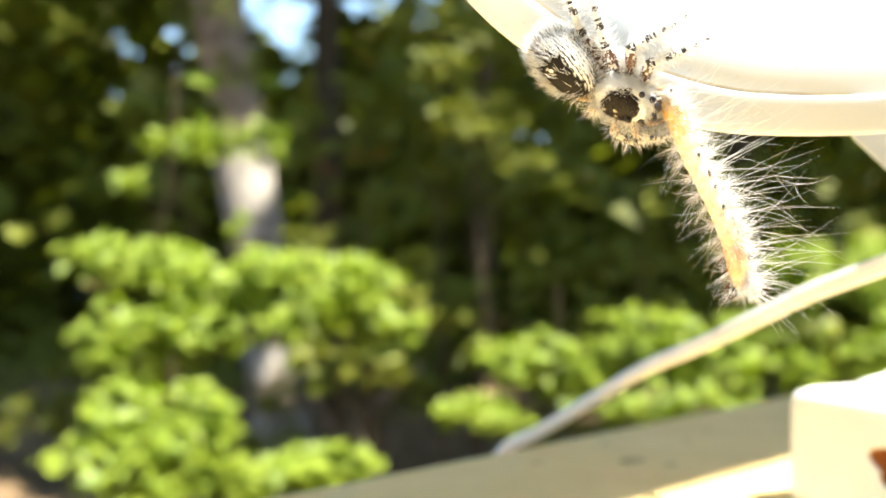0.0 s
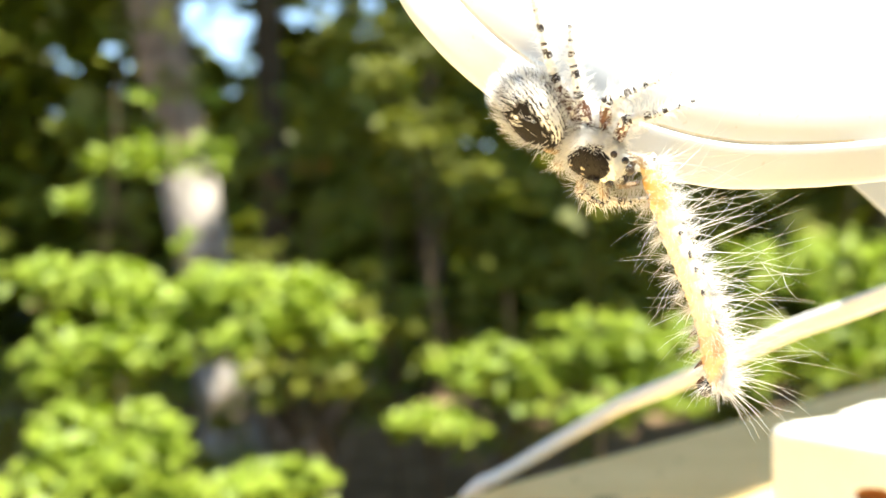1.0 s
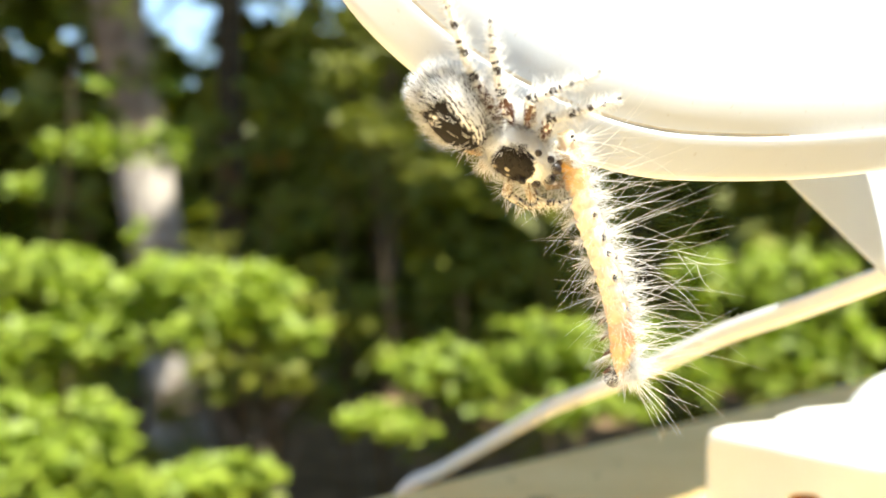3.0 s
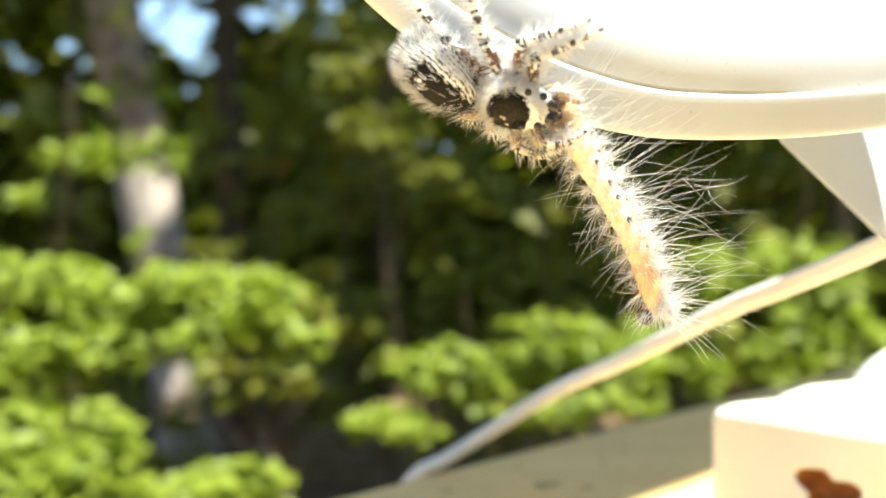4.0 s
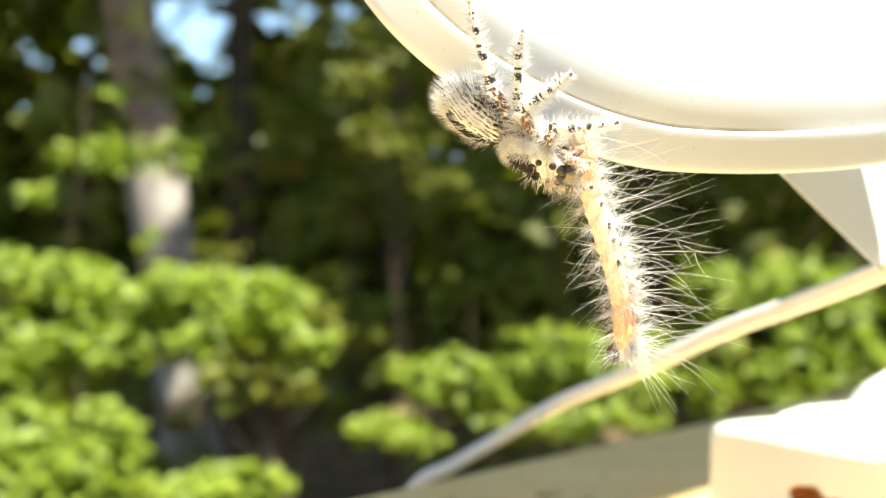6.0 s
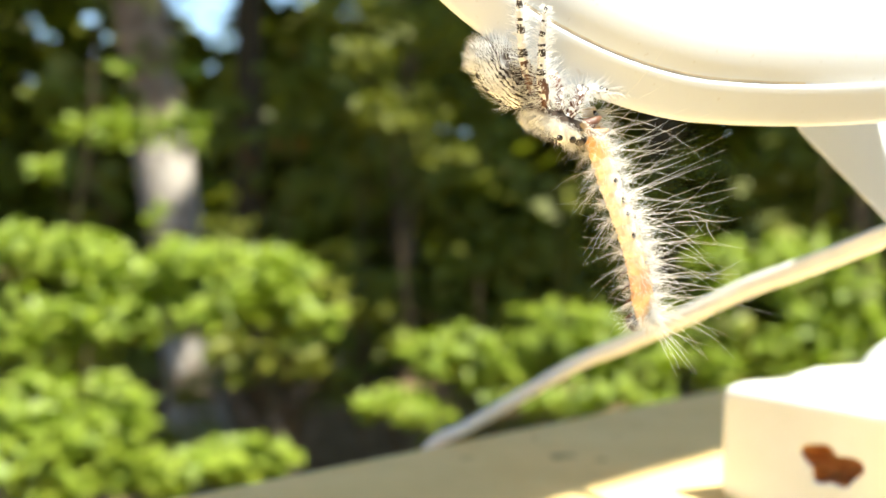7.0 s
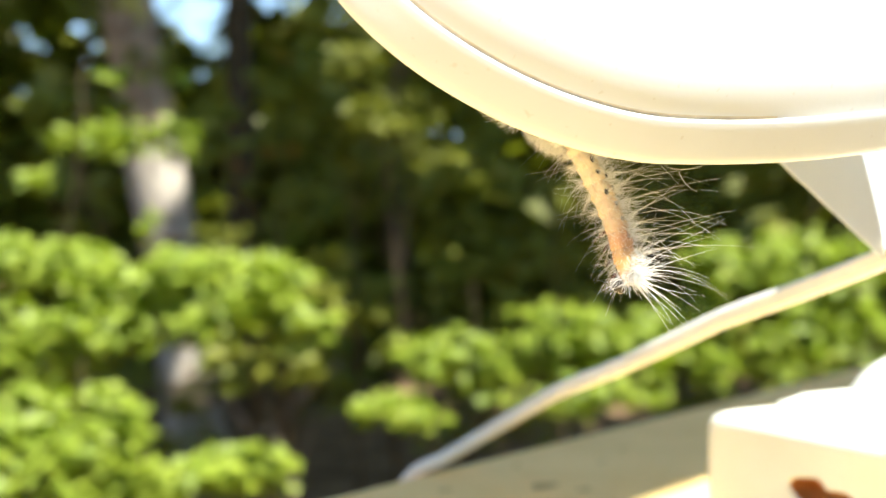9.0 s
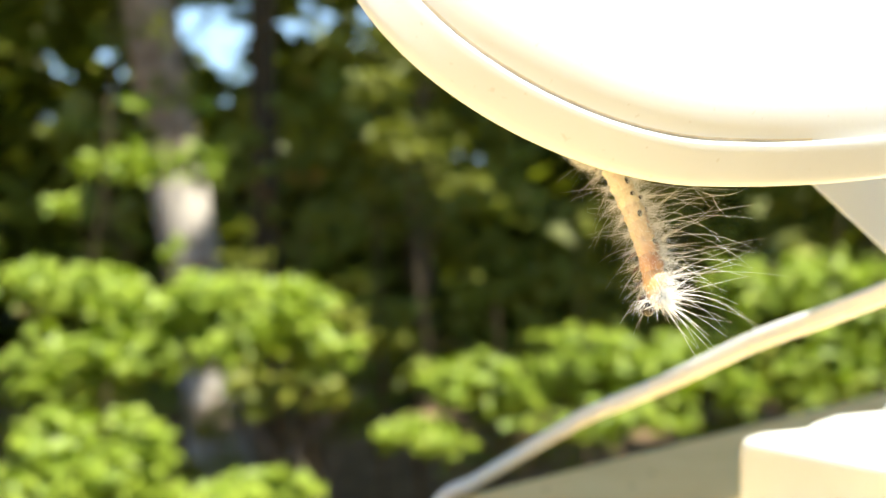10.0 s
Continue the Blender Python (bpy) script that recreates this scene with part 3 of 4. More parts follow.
def build_woods():
    L = "young maple with sunlit bright green leaf sprays"
    sapling(L, (-1.55, 4.7, 0), (-1.5, 4.7, 2.2), [
        (-0.350, -0.020, 4.6, 0.052, 0.020, 240), (-0.345, -0.088, 4.3, 0.050, 0.030, 220),
        (-0.262, -0.052, 4.5, 0.055, 0.036, 380), (-0.190, -0.046, 4.6, 0.058, 0.034, 380),
        (-0.135, -0.075, 4.7, 0.028, 0.020, 70)], M_LEAF, 0.085, 11)
    sapling(L, (-1.25, 3.9, 0), (-1.25, 3.9, 1.1), [
        (-0.330, -0.160, 3.9, 0.050, 0.030, 200), (-0.360, -0.205, 3.8, 0.060, 0.030, 220),
        (-0.300, -0.190, 3.9, 0.040, 0.030, 120), (-0.375, -0.175, 3.8, 0.030, 0.030, 90), (-0.225, -0.205, 4.0, 0.050, 0.018, 150), (-0.165, -0.200, 4.1, 0.028, 0.018, 80)], M_LEAF, 0.08, 12)
    sapling(L, (0.1, 5.2, 0), (0.1, 5.2, 1.3), [
        (0.170, -0.085, 5.4, 0.036, 0.020, 70), (-0.046, -0.150, 5.0, 0.034, 0.015, 100), (-0.006, -0.098, 5.2, 0.030, 0.022, 110),
        (0.040, -0.112, 5.2, 0.030, 0.022, 110), (0.090, -0.080, 5.3, 0.036, 0.020, 130),
        (0.118, -0.100, 5.3, 0.034, 0.026, 130), (0.150, -0.128, 5.2, 0.034, 0.016, 110), (0.205, -0.108, 5.3, 0.036, 0.018, 110),
        (0.095, -0.142, 5.1, 0.026, 0.012, 60)], M_LEAF, 0.085, 13)
    sapling(L, (1.7, 5.4, 0), (1.7, 5.4, 2.0), [
        (0.250, -0.020, 5.4, 0.040, 0.030, 150), (0.315, -0.030, 5.4, 0.045, 0.034, 190),
        (0.340, -0.080, 5.3, 0.045, 0.028, 170), (0.290, -0.098, 5.3, 0.040, 0.018, 120),
        (0.200, -0.075, 5.5, 0.040, 0.020, 90)], M_LEAF, 0.085, 14)
    sapling(L, (-1.8, 5.6, 0), (-1.75, 5.6, 2.9), [
        (-0.282, 0.088, 5.4, 0.050, 0.015, 110), (-0.355, 0.050, 5.4, 0.022, 0.014, 22),
        (-0.270, 0.138, 5.6, 0.040, 0.010, 24), (-0.262, 0.015, 5.4, 0.012, 0.010, 14)], M_LEAF, 0.085, 15)
    sapling("shaded understorey tree with dull olive leaves", (-2.2, 7.0, 0), (-2.2, 7.0, 3.0), [
        (-0.268, 0.150, 7.0, 0.026, 0.016, 50), (-0.285, 0.205, 7.1, 0.030, 0.016, 50)], M_LEAF_DEEP, 0.09, 19, 0.012)
    D = "shaded understorey tree with dull olive leaves"
    sapling(D, (-0.5, 6.4, 0), (-0.5, 6.4, 3.2), [
        (-0.092, 0.150, 6.4, 0.036, 0.022, 90),
        (-0.150, 0.120, 6.5, 0.030, 0.030, 70), (-0.030, 0.180, 6.4, 0.040, 0.026, 110),
        (-0.125, 0.035, 6.5, 0.036, 0.020, 60), (0.010, 0.075, 6.4, 0.040, 0.026, 80)], M_LEAF_MID, 0.10, 18, 0.012)
    sapling("young tree with olive leaves at the wood's edge", (-0.25, 5.3, 0), (-0.27, 5.3, 2.6), [
        (-0.052, 0.108, 5.3, 0.032, 0.018, 170), (-0.075, 0.150, 5.3, 0.028, 0.016, 110), (-0.030, 0.178, 5.4, 0.034, 0.016, 130),
        (-0.105, 0.190, 5.4, 0.026, 0.014, 70), (-0.015, 0.070, 5.3, 0.022, 0.010, 50)], M_LEAF_DEEP, 0.06, 20, 0.009)
    sapling(D, (-0.35, 7.4, 0), (-0.35, 7.4, 3.4), [
        (-0.060, 0.125, 7.4, 0.050, 0.035, 160), (-0.120, 0.060, 7.4, 0.045, 0.030, 110),
        (-0.030, 0.050, 7.4, 0.060, 0.035, 140), (-0.090, 0.185, 7.6, 0.045, 0.028, 120),
        (-0.090, -0.060, 7.4, 0.060, 0.030, 130), (0.030, -0.020, 7.4, 0.060, 0.040, 150)], M_LEAF_DEEP, 0.12, 16, 0.02)
    sapling(D, (1.5, 7.8, 0), (1.5, 7.8, 3.4), [
        (0.120, 0.020, 7.8, 0.060, 0.040, 150), (0.220, 0.040, 7.8, 0.070, 0.040, 170),
        (0.320, 0.080, 7.8, 0.070, 0.040, 150), (0.060, 0.160, 7.8, 0.070, 0.040, 140),
        (0.140, -0.060, 7.8, 0.060, 0.030, 120), (0.380, 0.000, 7.8, 0.060, 0.040, 120)], M_LEAF_DEEP, 0.12, 17, 0.02)
    sapling(D, (-0.75, 8.8, 0), (-0.75, 8.8, 4.2), [
        (-0.075, 0.060, 8.8, 0.046, 0.026, 150), (-0.020, 0.100, 8.9, 0.044, 0.026, 150), (-0.060, 0.150, 8.8, 0.046, 0.028, 150),
        (-0.115, 0.105, 8.7, 0.034, 0.026, 90)], M_LEAF_DEEP, 0.08, 23, 0.02)
    Q = "half-lit understorey tree with olive green leaves"
    sapling(Q, (0.55, 6.0, 0), (0.55, 6.0, 1.9), [
        (0.060, -0.050, 6.0, 0.034, 0.014, 30),
        (-0.075, -0.060, 5.9, 0.030, 0.010, 26), (0.105, -0.020, 6.1, 0.030, 0.016, 46)], M_LEAF_DEEP, 0.085, 81, 0.014)
    sapling(Q, (-1.05, 5.9, 0), (-1.05, 5.9, 2.2), [
        (-0.125, -0.095, 5.8, 0.026, 0.010, 24), (-0.215, 0.085, 5.9, 0.034, 0.018, 70),
        (-0.185, -0.010, 5.9, 0.020, 0.016, 36), (-0.330, 0.110, 5.9, 0.034, 0.022, 60)], M_LEAF_MID, 0.085, 82, 0.014)
    sapling("thin shrub with scattered half-lit leaves", (-0.85, 5.8, 0), (-0.85, 5.8, 1.5), [
        (-0.191, -0.117, 5.7, 0.020, 0.014, 22), (-0.152, -0.092, 5.8, 0.018, 0.010, 16), (-0.113, -0.117, 5.7, 0.022, 0.012, 18),
        (-0.074, -0.034, 6.0, 0.026, 0.012, 26), (-0.044, -0.092, 5.8, 0.020, 0.010, 16), (-0.150, -0.050, 5.9, 0.018, 0.012, 16)], M_LEAF_MID, 0.085, 84, 0.010)
    sapling("slender young tree with sparse leaf sprays", (-1.9, 6.0, 0), (-1.85, 6.0, 2.4), [
        (-0.358, 0.108, 5.9, 0.024, 0.010, 20), (-0.292, 0.122, 5.9, 0.024, 0.010, 18), (-0.328, 0.005, 5.9, 0.024, 0.014, 22),
        (-0.300, 0.050, 5.8, 0.016, 0.010, 14)], M_LEAF_MID, 0.085, 85, 0.010)
    sapling("slender young tree with sparse leaf sprays", (-1.0, 6.2, 0), (-1.0, 6.2, 2.4), [
        (-0.196, 0.103, 6.1, 0.022, 0.012, 24), (-0.150, 0.096, 6.2, 0.020, 0.016, 24), (-0.176, 0.058, 6.1, 0.018, 0.018, 26),
        (-0.140, 0.040, 6.2, 0.024, 0.014, 22), (-0.074, 0.059, 6.2, 0.022, 0.014, 18)], M_LEAF_DEEP, 0.08, 86, 0.010)
    sapling("loose shrub with half-lit green leaves", (-0.75, 5.4, 0), (-0.76, 5.4, 1.4), [
        (-0.160, -0.075, 5.4, 0.022, 0.012, 16), (-0.122, -0.048, 5.4, 0.026, 0.012, 36), (-0.188, -0.098, 5.3, 0.022, 0.016, 30),
        (-0.142, -0.112, 5.3, 0.024, 0.014, 34), (-0.088, -0.066, 5.5, 0.026, 0.012, 36), (-0.203, 0.018, 5.5, 0.018, 0.020, 24),
        (-0.100, -0.020, 5.5, 0.026, 0.012, 30)], M_LEAF_DEEP, 0.085, 87, 0.010)
    low = "low shaded shrub on the forest floor"
    rs = random.Random(91)
    for x, y in ((-2.6, 7.0), (-1.0, 7.2), (0.2, 7.0), (1.4, 6.8), (-1.9, 6.6), (-3.4, 7.0), (-4.4, 9.6), (-3.4, 10.2), (-2.2, 10.0), (-0.9, 10.4), (0.4, 10.0), (1.6, 10.3)):
        sapling(low, (x, y, 0), (x + 0.05, y, 0.7), [
            ((x + rs.uniform(-0.45, 0.45)) / y, (rs.uniform(0.25, 0.75) - H) / y, y + rs.uniform(-0.3, 0.3), 0.036, 0.016, 46) for _ in range(5)], M_LEAF_DEEP, 0.09, rs.randint(100, 900), 0.010)
    forest_tree("large leaning forest tree with pale sunlit patches coloured into its bark", (-1.72, 8.0), 0.215, 12.0, (-0.155, 0.0), M_PALE_BARK, 21, lit_patches=((1.48, 2.24), (0.62, 0.98), (-0.1, 0.36)))
    forest_tree("dark slender forest trunk", (-1.75, 9.6), 0.13, 12.0, (0.0, 0.0), M_DARK_BARK, 22)
    forest_tree("dark forest trunk deep in shade", (-0.55, 12.0), 0.13, 12.0, (0.01, 0.0), M_DARK_BARK, 24)
    forest_tree("dark forest trunk deep in shade", (1.9, 11.0), 0.16, 12.0, (0.01, 0.0), M_DARK_BARK, 25)
    forest_tree("dark forest trunk deep in shade", (4.2, 12.0), 0.2, 12.0, (-0.01, 0.0), M_DARK_BARK, 26)
    # a dead branch propped in the undergrowth, and a sprig of turned leaves
    stick = thing("fallen_branch", "dry grey branch leaning in the undergrowth", "branch", (-1.45, 6.6, 0.0))
    v, f = tube([(0, 0, 0.02), (0.35, 0.05, 0.32), (0.62, 0.02, 0.62), (0.82, 0.1, 0.80)], [0.030, 0.026, 0.020, 0.010], 8)
    link("stem", v, f, M_STICK, stick)
    v, f = tube([(0.35, 0.05, 0.32), (0.22, -0.1, 0.55), (0.18, -0.12, 0.72)], [0.025, 0.018, 0.006], 6)
    link("side_twig", v, f, M_STICK, stick)
    for base, path, r in (((-0.82, 5.6, 0.0), ((0, 0, 0.0), (0.06, 0.02, 0.22), (0.02, 0.0, 0.45), (-0.08, 0.02, 0.62)), 0.009), ((-1.05, 5.9, 0.0), ((0, 0, 0.0), (0.18, 0.0, 0.2), (0.30, 0.05, 0.42), (0.36, 0.04, 0.60)), 0.011)):
        twig = thing("twig", "thin dry brown twig standing in the undergrowth", "twig", base, group="dry twigs")
        v, f = tube(path, [r, r * 0.85, r * 0.65, r * 0.3], 6)
        link("stem", v, f, M_STICK, twig)
    sapling("small maple turning orange in the shade", (-0.9, 6.3, 0), (-0.93, 6.3, 2.2), [(-0.145, 0.072, 6.3, 0.016, 0.008, 16), (-0.150, 0.160, 6.4, 0.010, 0.008, 3), (-0.185, 0.060, 6.4, 0.014, 0.010, 5)], M_LEAF_ORANGE, 0.08, 78, 0.012)
    # far foliage, with the gaps through which the sky shows
    rng = random.Random(31)
    out = []
    while len(out) < 15000:
        dx, dz, dist = rng.uniform(-0.62, 0.62), rng.uniform(-0.14, 0.42), rng.uniform(12.0, 20.0)
        if in_sky(at(dx, dz, dist)) and rng.random() > 0.14:
            continue
        out.append(leaf(at(dx, dz, dist), rng.uniform(0.25, 0.6), rng))
    for _ in range(8500):
        dx, dz = rng.uniform(-0.62, 0.62), rng.uniform(-0.10, 0.42)
        if not in_sky(at(dx, dz, 20), 1.15):
            out.append(leaf(at(dx, dz, rng.uniform(21, 26)), rng.uniform(0.8, 1.3), rng))
    v, f = joined(out)
    tagged(link("far_woods", v, f, M_LEAF_DEEP, smooth=False), "dense dark foliage of the far woods", "foliage", kind="stuff")
    # unseen leaves added overhead to shade the wood's interior, thicker where less sun is wanted
    out = []
    for _ in range(6800):
        p = Vector((rng.uniform(-13.5, 16.5), rng.uniform(2.6, 18.6), rng.uniform(10.5, 13.5)))
        if in_gap(p, 0.9) or (p.x > -0.35 and p.y < 2.9) or (p.y > 7.5 and rng.random() < 0.55):
            continue
        if noise.noise(Vector((p.x * 0.55 - 0.25, p.y * 0.55 - 0.88, 7))) > (0.33 if p.y < 9.5 else 0.02):
            continue
        out.append(leaf(p, rng.uniform(0.5, 0.9), rng))
    for _ in range(700):
        p = Vector((rng.uniform(-2.5, 0.05), rng.uniform(2.6, 4.0), rng.uniform(10.8, 12.5)))
        if not in_gap(p, 0.9):
            out.append(leaf(p, rng.uniform(0.5, 0.9), rng))
    for _ in range(1000):
        p = Vector((rng.uniform(-0.7, 3.25), rng.uniform(4.7, 8.8), rng.uniform(10.8, 12.8)))
        if not in_gap(p, 0.9):
            out.append(leaf(p, rng.uniform(0.5, 0.9), rng))
    for _ in range(650):
        p = Vector((rng.uniform(1.6, 4.6), rng.uniform(2.8, 5.3), rng.uniform(10.8, 12.8)))
        if not in_gap(p, 0.9):
            out.append(leaf(p, rng.uniform(0.5, 0.9), rng))
    side = SUN_WAY.orthogonal().normalized()
    other = SUN_WAY.cross(side)
    for _ in range(1100):  # smaller leaves round the gap
        w, r = rng.uniform(0, 6.283), 1.25 * math.sqrt(rng.random())
        if r > 0.44 + 0.13 * math.sin(2 * w + 0.6) + 0.10 * math.sin(5 * w + 1.0):
            p = LIT_BARK + SUN_WAY * rng.uniform(9.6, 11.5) + (side * math.cos(w) + other * math.sin(w)) * r
            if in_gap(p, 0.34):
                continue
            out.append(leaf(p, rng.uniform(0.18, 0.34), rng))
    v, f = joined(out)
    tagged(link("shade_canopy", v, f, M_LEAF_DEEP, smooth=False), "unseen leaf layer added overhead to shade the wood", "foliage", kind="stuff")


# ---- caterpillar and spider ----
def caterpillar_material():
    """Pale yellow skin, orange towards the bitten end, pink near the tail."""
    mat, nt, b = nodes_of("caterpillar_skin", 0.4)
    v = coords(nt, 1000.0)
    sep = nt.nodes.new("ShaderNodeSeparateXYZ")
    nt.links.new(v, sep.inputs[0])
    along = math_node(nt, "DIVIDE", sep.outputs[0], 16.4)
    wob = math_node(nt, "ADD", along, math_node(nt, "MULTIPLY", math_node(nt, "SUBTRACT", noise_fac(nt, v, 1.2), 0.5), 0.12))
    col = ramp(nt, wob, [(0.0, (0.78, 0.60, 0.36)), (0.04, (0.72, 0.40, 0.10)), (0.12, (0.72, 0.44, 0.16)), (0.22, (0.80, 0.68, 0.52)), (0.48, (0.80, 0.68, 0.53)), (0.70, (0.73, 0.55, 0.37)), (0.80, (0.60, 0.31, 0.18)), (0.88, (0.68, 0.42, 0.18)), (1.0, (0.50, 0.42, 0.34))])
    stripe = ramp(nt, math_node(nt, "ABSOLUTE", sep.outputs[1]), [(0.25, (1, 1, 1)), (0.6, (0, 0, 0))])
    col = mix(nt, math_node(nt, "MULTIPLY", stripe, 0.3), col, (0.73, 0.57, 0.40))
    mott = ramp(nt, noise_fac(nt, v, 2.2, 5.0), [(0.52, (0, 0, 0)), (0.7, (1, 1, 1))])
    col = mix(nt, math_node(nt, "MULTIPLY", mott, 0.4), col, (0.36, 0.24, 0.15))
    nt.links.new(col, b.inputs["Base Color"])
    b.inputs["Subsurface Weight"].default_value = 0.15
    b.inputs["Subsurface Radius"].default_value = (0.6, 0.3, 0.15)
    b.inputs["Subsurface Scale"].default_value = 0.0006
    bump(nt, b, noise_fac(nt, v, 5.0), 0.4, 0.0001)
    return mat


M_CAT = caterpillar_material()
M_DARK = two_tone("dark_chitin", (0.012, 0.009, 0.008), (0.05, 0.035, 0.028), 900, 0.35)
M_BROWN = two_tone("brown_chitin", (0.06, 0.024, 0.014), (0.15, 0.066, 0.036), 900, 0.4)
M_PALE_SKIN = two_tone("pale_leg", (0.66, 0.64, 0.60), (0.84, 0.82, 0.79), 900, 0.5)
M_DUN = two_tone("dun_leg", (0.40, 0.34, 0.27), (0.62, 0.57, 0.50), 900, 0.5)
M_GLASSY = two_tone("amber_leg", (0.22, 0.15, 0.09), (0.38, 0.29, 0.20), 900, 0.35)
M_HAIR = hair_material("white_hair", (0.85, 0.845, 0.83), (0.95, 0.95, 0.945), 0.5)
M_HAIR_DARK = hair_material("dark_hair", (0.012, 0.008, 0.006), (0.075, 0.048, 0.03), 0.12)
M_HAIR_LONG = hair_material("long_pale_hair", (0.68, 0.66, 0.61), (0.92, 0.92, 0.90), 0.45)


def abdomen_material():
    """White-haired sides with fine dark lines; a black band with pale spots down the back."""
    mat, nt, b = nodes_of("abdomen_skin", 0.55)
    v = coords(nt, 1000.0)
    sep = nt.nodes.new("ShaderNodeSeparateXYZ")
    nt.links.new(v, sep.inputs[0])
    wob = math_node(nt, "MULTIPLY", math_node(nt, "SUBTRACT", noise_fac(nt, v, 0.9, 3.0), 0.5), 1.1)
    y = math_node(nt, "ADD", math_node(nt, "ABSOLUTE", math_node(nt, "ADD", sep.outputs[1], 0.98)), wob)
    band = ramp(nt, math_node(nt, "MULTIPLY", y, 0.25), [(0.325, (1, 1, 1)), (0.385, (0, 0, 0))])
    wav = math_node(nt, "ADD", math_node(nt, "SUBTRACT", math_node(nt, "MULTIPLY", sep.outputs[1], 17.0), math_node(nt, "MULTIPLY", sep.outputs[2], 12.0)), math_node(nt, "MULTIPLY", noise_fac(nt, v, 1.4, 3.0), 9.0))
    wav = math_node(nt, "ADD", math_node(nt, "MULTIPLY", math_node(nt, "SINE", wav), 0.27), math_node(nt, "SUBTRACT", math_node(nt, "MULTIPLY", noise_fac(nt, v, 3.6, 4.0), 1.7), 0.35))
    fade = math_node(nt, "MULTIPLY", math_node(nt, "SUBTRACT", sep.outputs[1], 0.9), 0.45)
    fade = math_node(nt, "MULTIPLY", fade, math_node(nt, "MINIMUM", math_node(nt, "MAXIMUM", math_node(nt, "SUBTRACT", sep.outputs[2], 0.6), 0.0), 1.0))
    lines = ramp(nt, math_node(nt, "ADD", wav, math_node(nt, "MAXIMUM", fade, 0.0)), [(0.38, (0.03, 0.022, 0.018)), (0.50, (0.86, 0.86, 0.85))])
    nx = math_node(nt, "POWER", math_node(nt, "MULTIPLY", math_node(nt, "ADD", sep.outputs[0], 0.70), 1.35), 2.0)
    ny = math_node(nt, "POWER", math_node(nt, "MULTIPLY", math_node(nt, "ADD", sep.outputs[1], 1.15), 1.0), 2.0)
    notch = math_node(nt, "ADD", math_node(nt, "ADD", nx, ny), math_node(nt, "MULTIPLY", math_node(nt, "SUBTRACT", noise_fac(nt, v, 2.5, 3.0), 0.5), 2.2))
    spots = ramp(nt, notch, [(0.0, (0, 0, 0)), (0.28, (1, 1, 1))])
    col = mix(nt, math_node(nt, "MULTIPLY", band, spots), lines, (0.009, 0.007, 0.007))
    # brown belly, carried up the flank to darken it as shade would
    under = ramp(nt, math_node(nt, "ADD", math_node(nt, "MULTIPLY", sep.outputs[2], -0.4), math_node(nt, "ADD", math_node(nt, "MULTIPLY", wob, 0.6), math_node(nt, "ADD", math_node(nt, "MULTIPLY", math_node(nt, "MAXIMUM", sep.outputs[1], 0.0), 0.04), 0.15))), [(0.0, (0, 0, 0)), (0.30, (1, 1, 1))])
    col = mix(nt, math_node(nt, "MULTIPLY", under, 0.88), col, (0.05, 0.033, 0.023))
    b.inputs["Specular IOR Level"].default_value = 0.15
    nt.links.new(col, b.inputs["Base Color"])
    bump(nt, b, noise_fac(nt, v, 8.0), 0.5, 0.0001)
    return mat


def carapace_material():
    """Black-brown back with a few white flecks, white at the margins."""
    mat, nt, b = nodes_of("carapace_skin", 0.3)
    v = coords(nt, 1000.0)
    sep = nt.nodes.new("ShaderNodeSeparateXYZ")
    nt.links.new(v, sep.inputs[0])
    rx = math_node(nt, "POWER", math_node(nt, "MULTIPLY", math_node(nt, "ADD", sep.outputs[0], 0.0), 0.60), 2.0)
    ry = math_node(nt, "POWER", math_node(nt, "MULTIPLY", math_node(nt, "ADD", sep.outputs[1], 0.45), 0.55), 2.0)
    wob = math_node(nt, "MULTIPLY", math_node(nt, "SUBTRACT", noise_fac(nt, v, 2.2, 3.0), 0.5), 0.9)
    d = math_node(nt, "ADD", math_node(nt, "ADD", rx, ry), wob)
    col = ramp(nt, d, [(0.72, (0.010, 0.007, 0.006)), (0.86, (0.84, 0.84, 0.83))])
    fl = ramp(nt, noise_fac(nt, v, 1.5, 1.0), [(0.66, (0, 0, 0)), (0.70, (1, 1, 1))])
    col = mix(nt, math_node(nt, "MULTIPLY", fl, 0.8), col, (0.60, 0.54, 0.44))
    low = ramp(nt, math_node(nt, "ADD", math_node(nt, "MULTIPLY", sep.outputs[2], -0.6), math_node(nt, "ADD", math_node(nt, "MULTIPLY", wob, 0.5), 0.24)), [(0.0, (0, 0, 0)), (0.25, (1, 1, 1))])
    col = mix(nt, math_node(nt, "MULTIPLY", low, 0.95), col, (0.09, 0.055, 0.035))
    b.inputs["Specular IOR Level"].default_value = 0.15
    nt.links.new(col, b.inputs["Base Color"])
    bump(nt, b, noise_fac(nt, v, 6.0), 0.4, 0.0001)
    return mat


M_ABDOMEN = abdomen_material()
M_CARAPACE = carapace_material()
CL = 16.4


def cat_mid(t):
    """The caterpillar's gently bent middle line, t from 0 (bitten end) to 1."""
    return Vector((t * CL, 0.55 * math.sin(math.pi * t) - 0.25 * math.sin(2 * math.pi * t), 0.0))


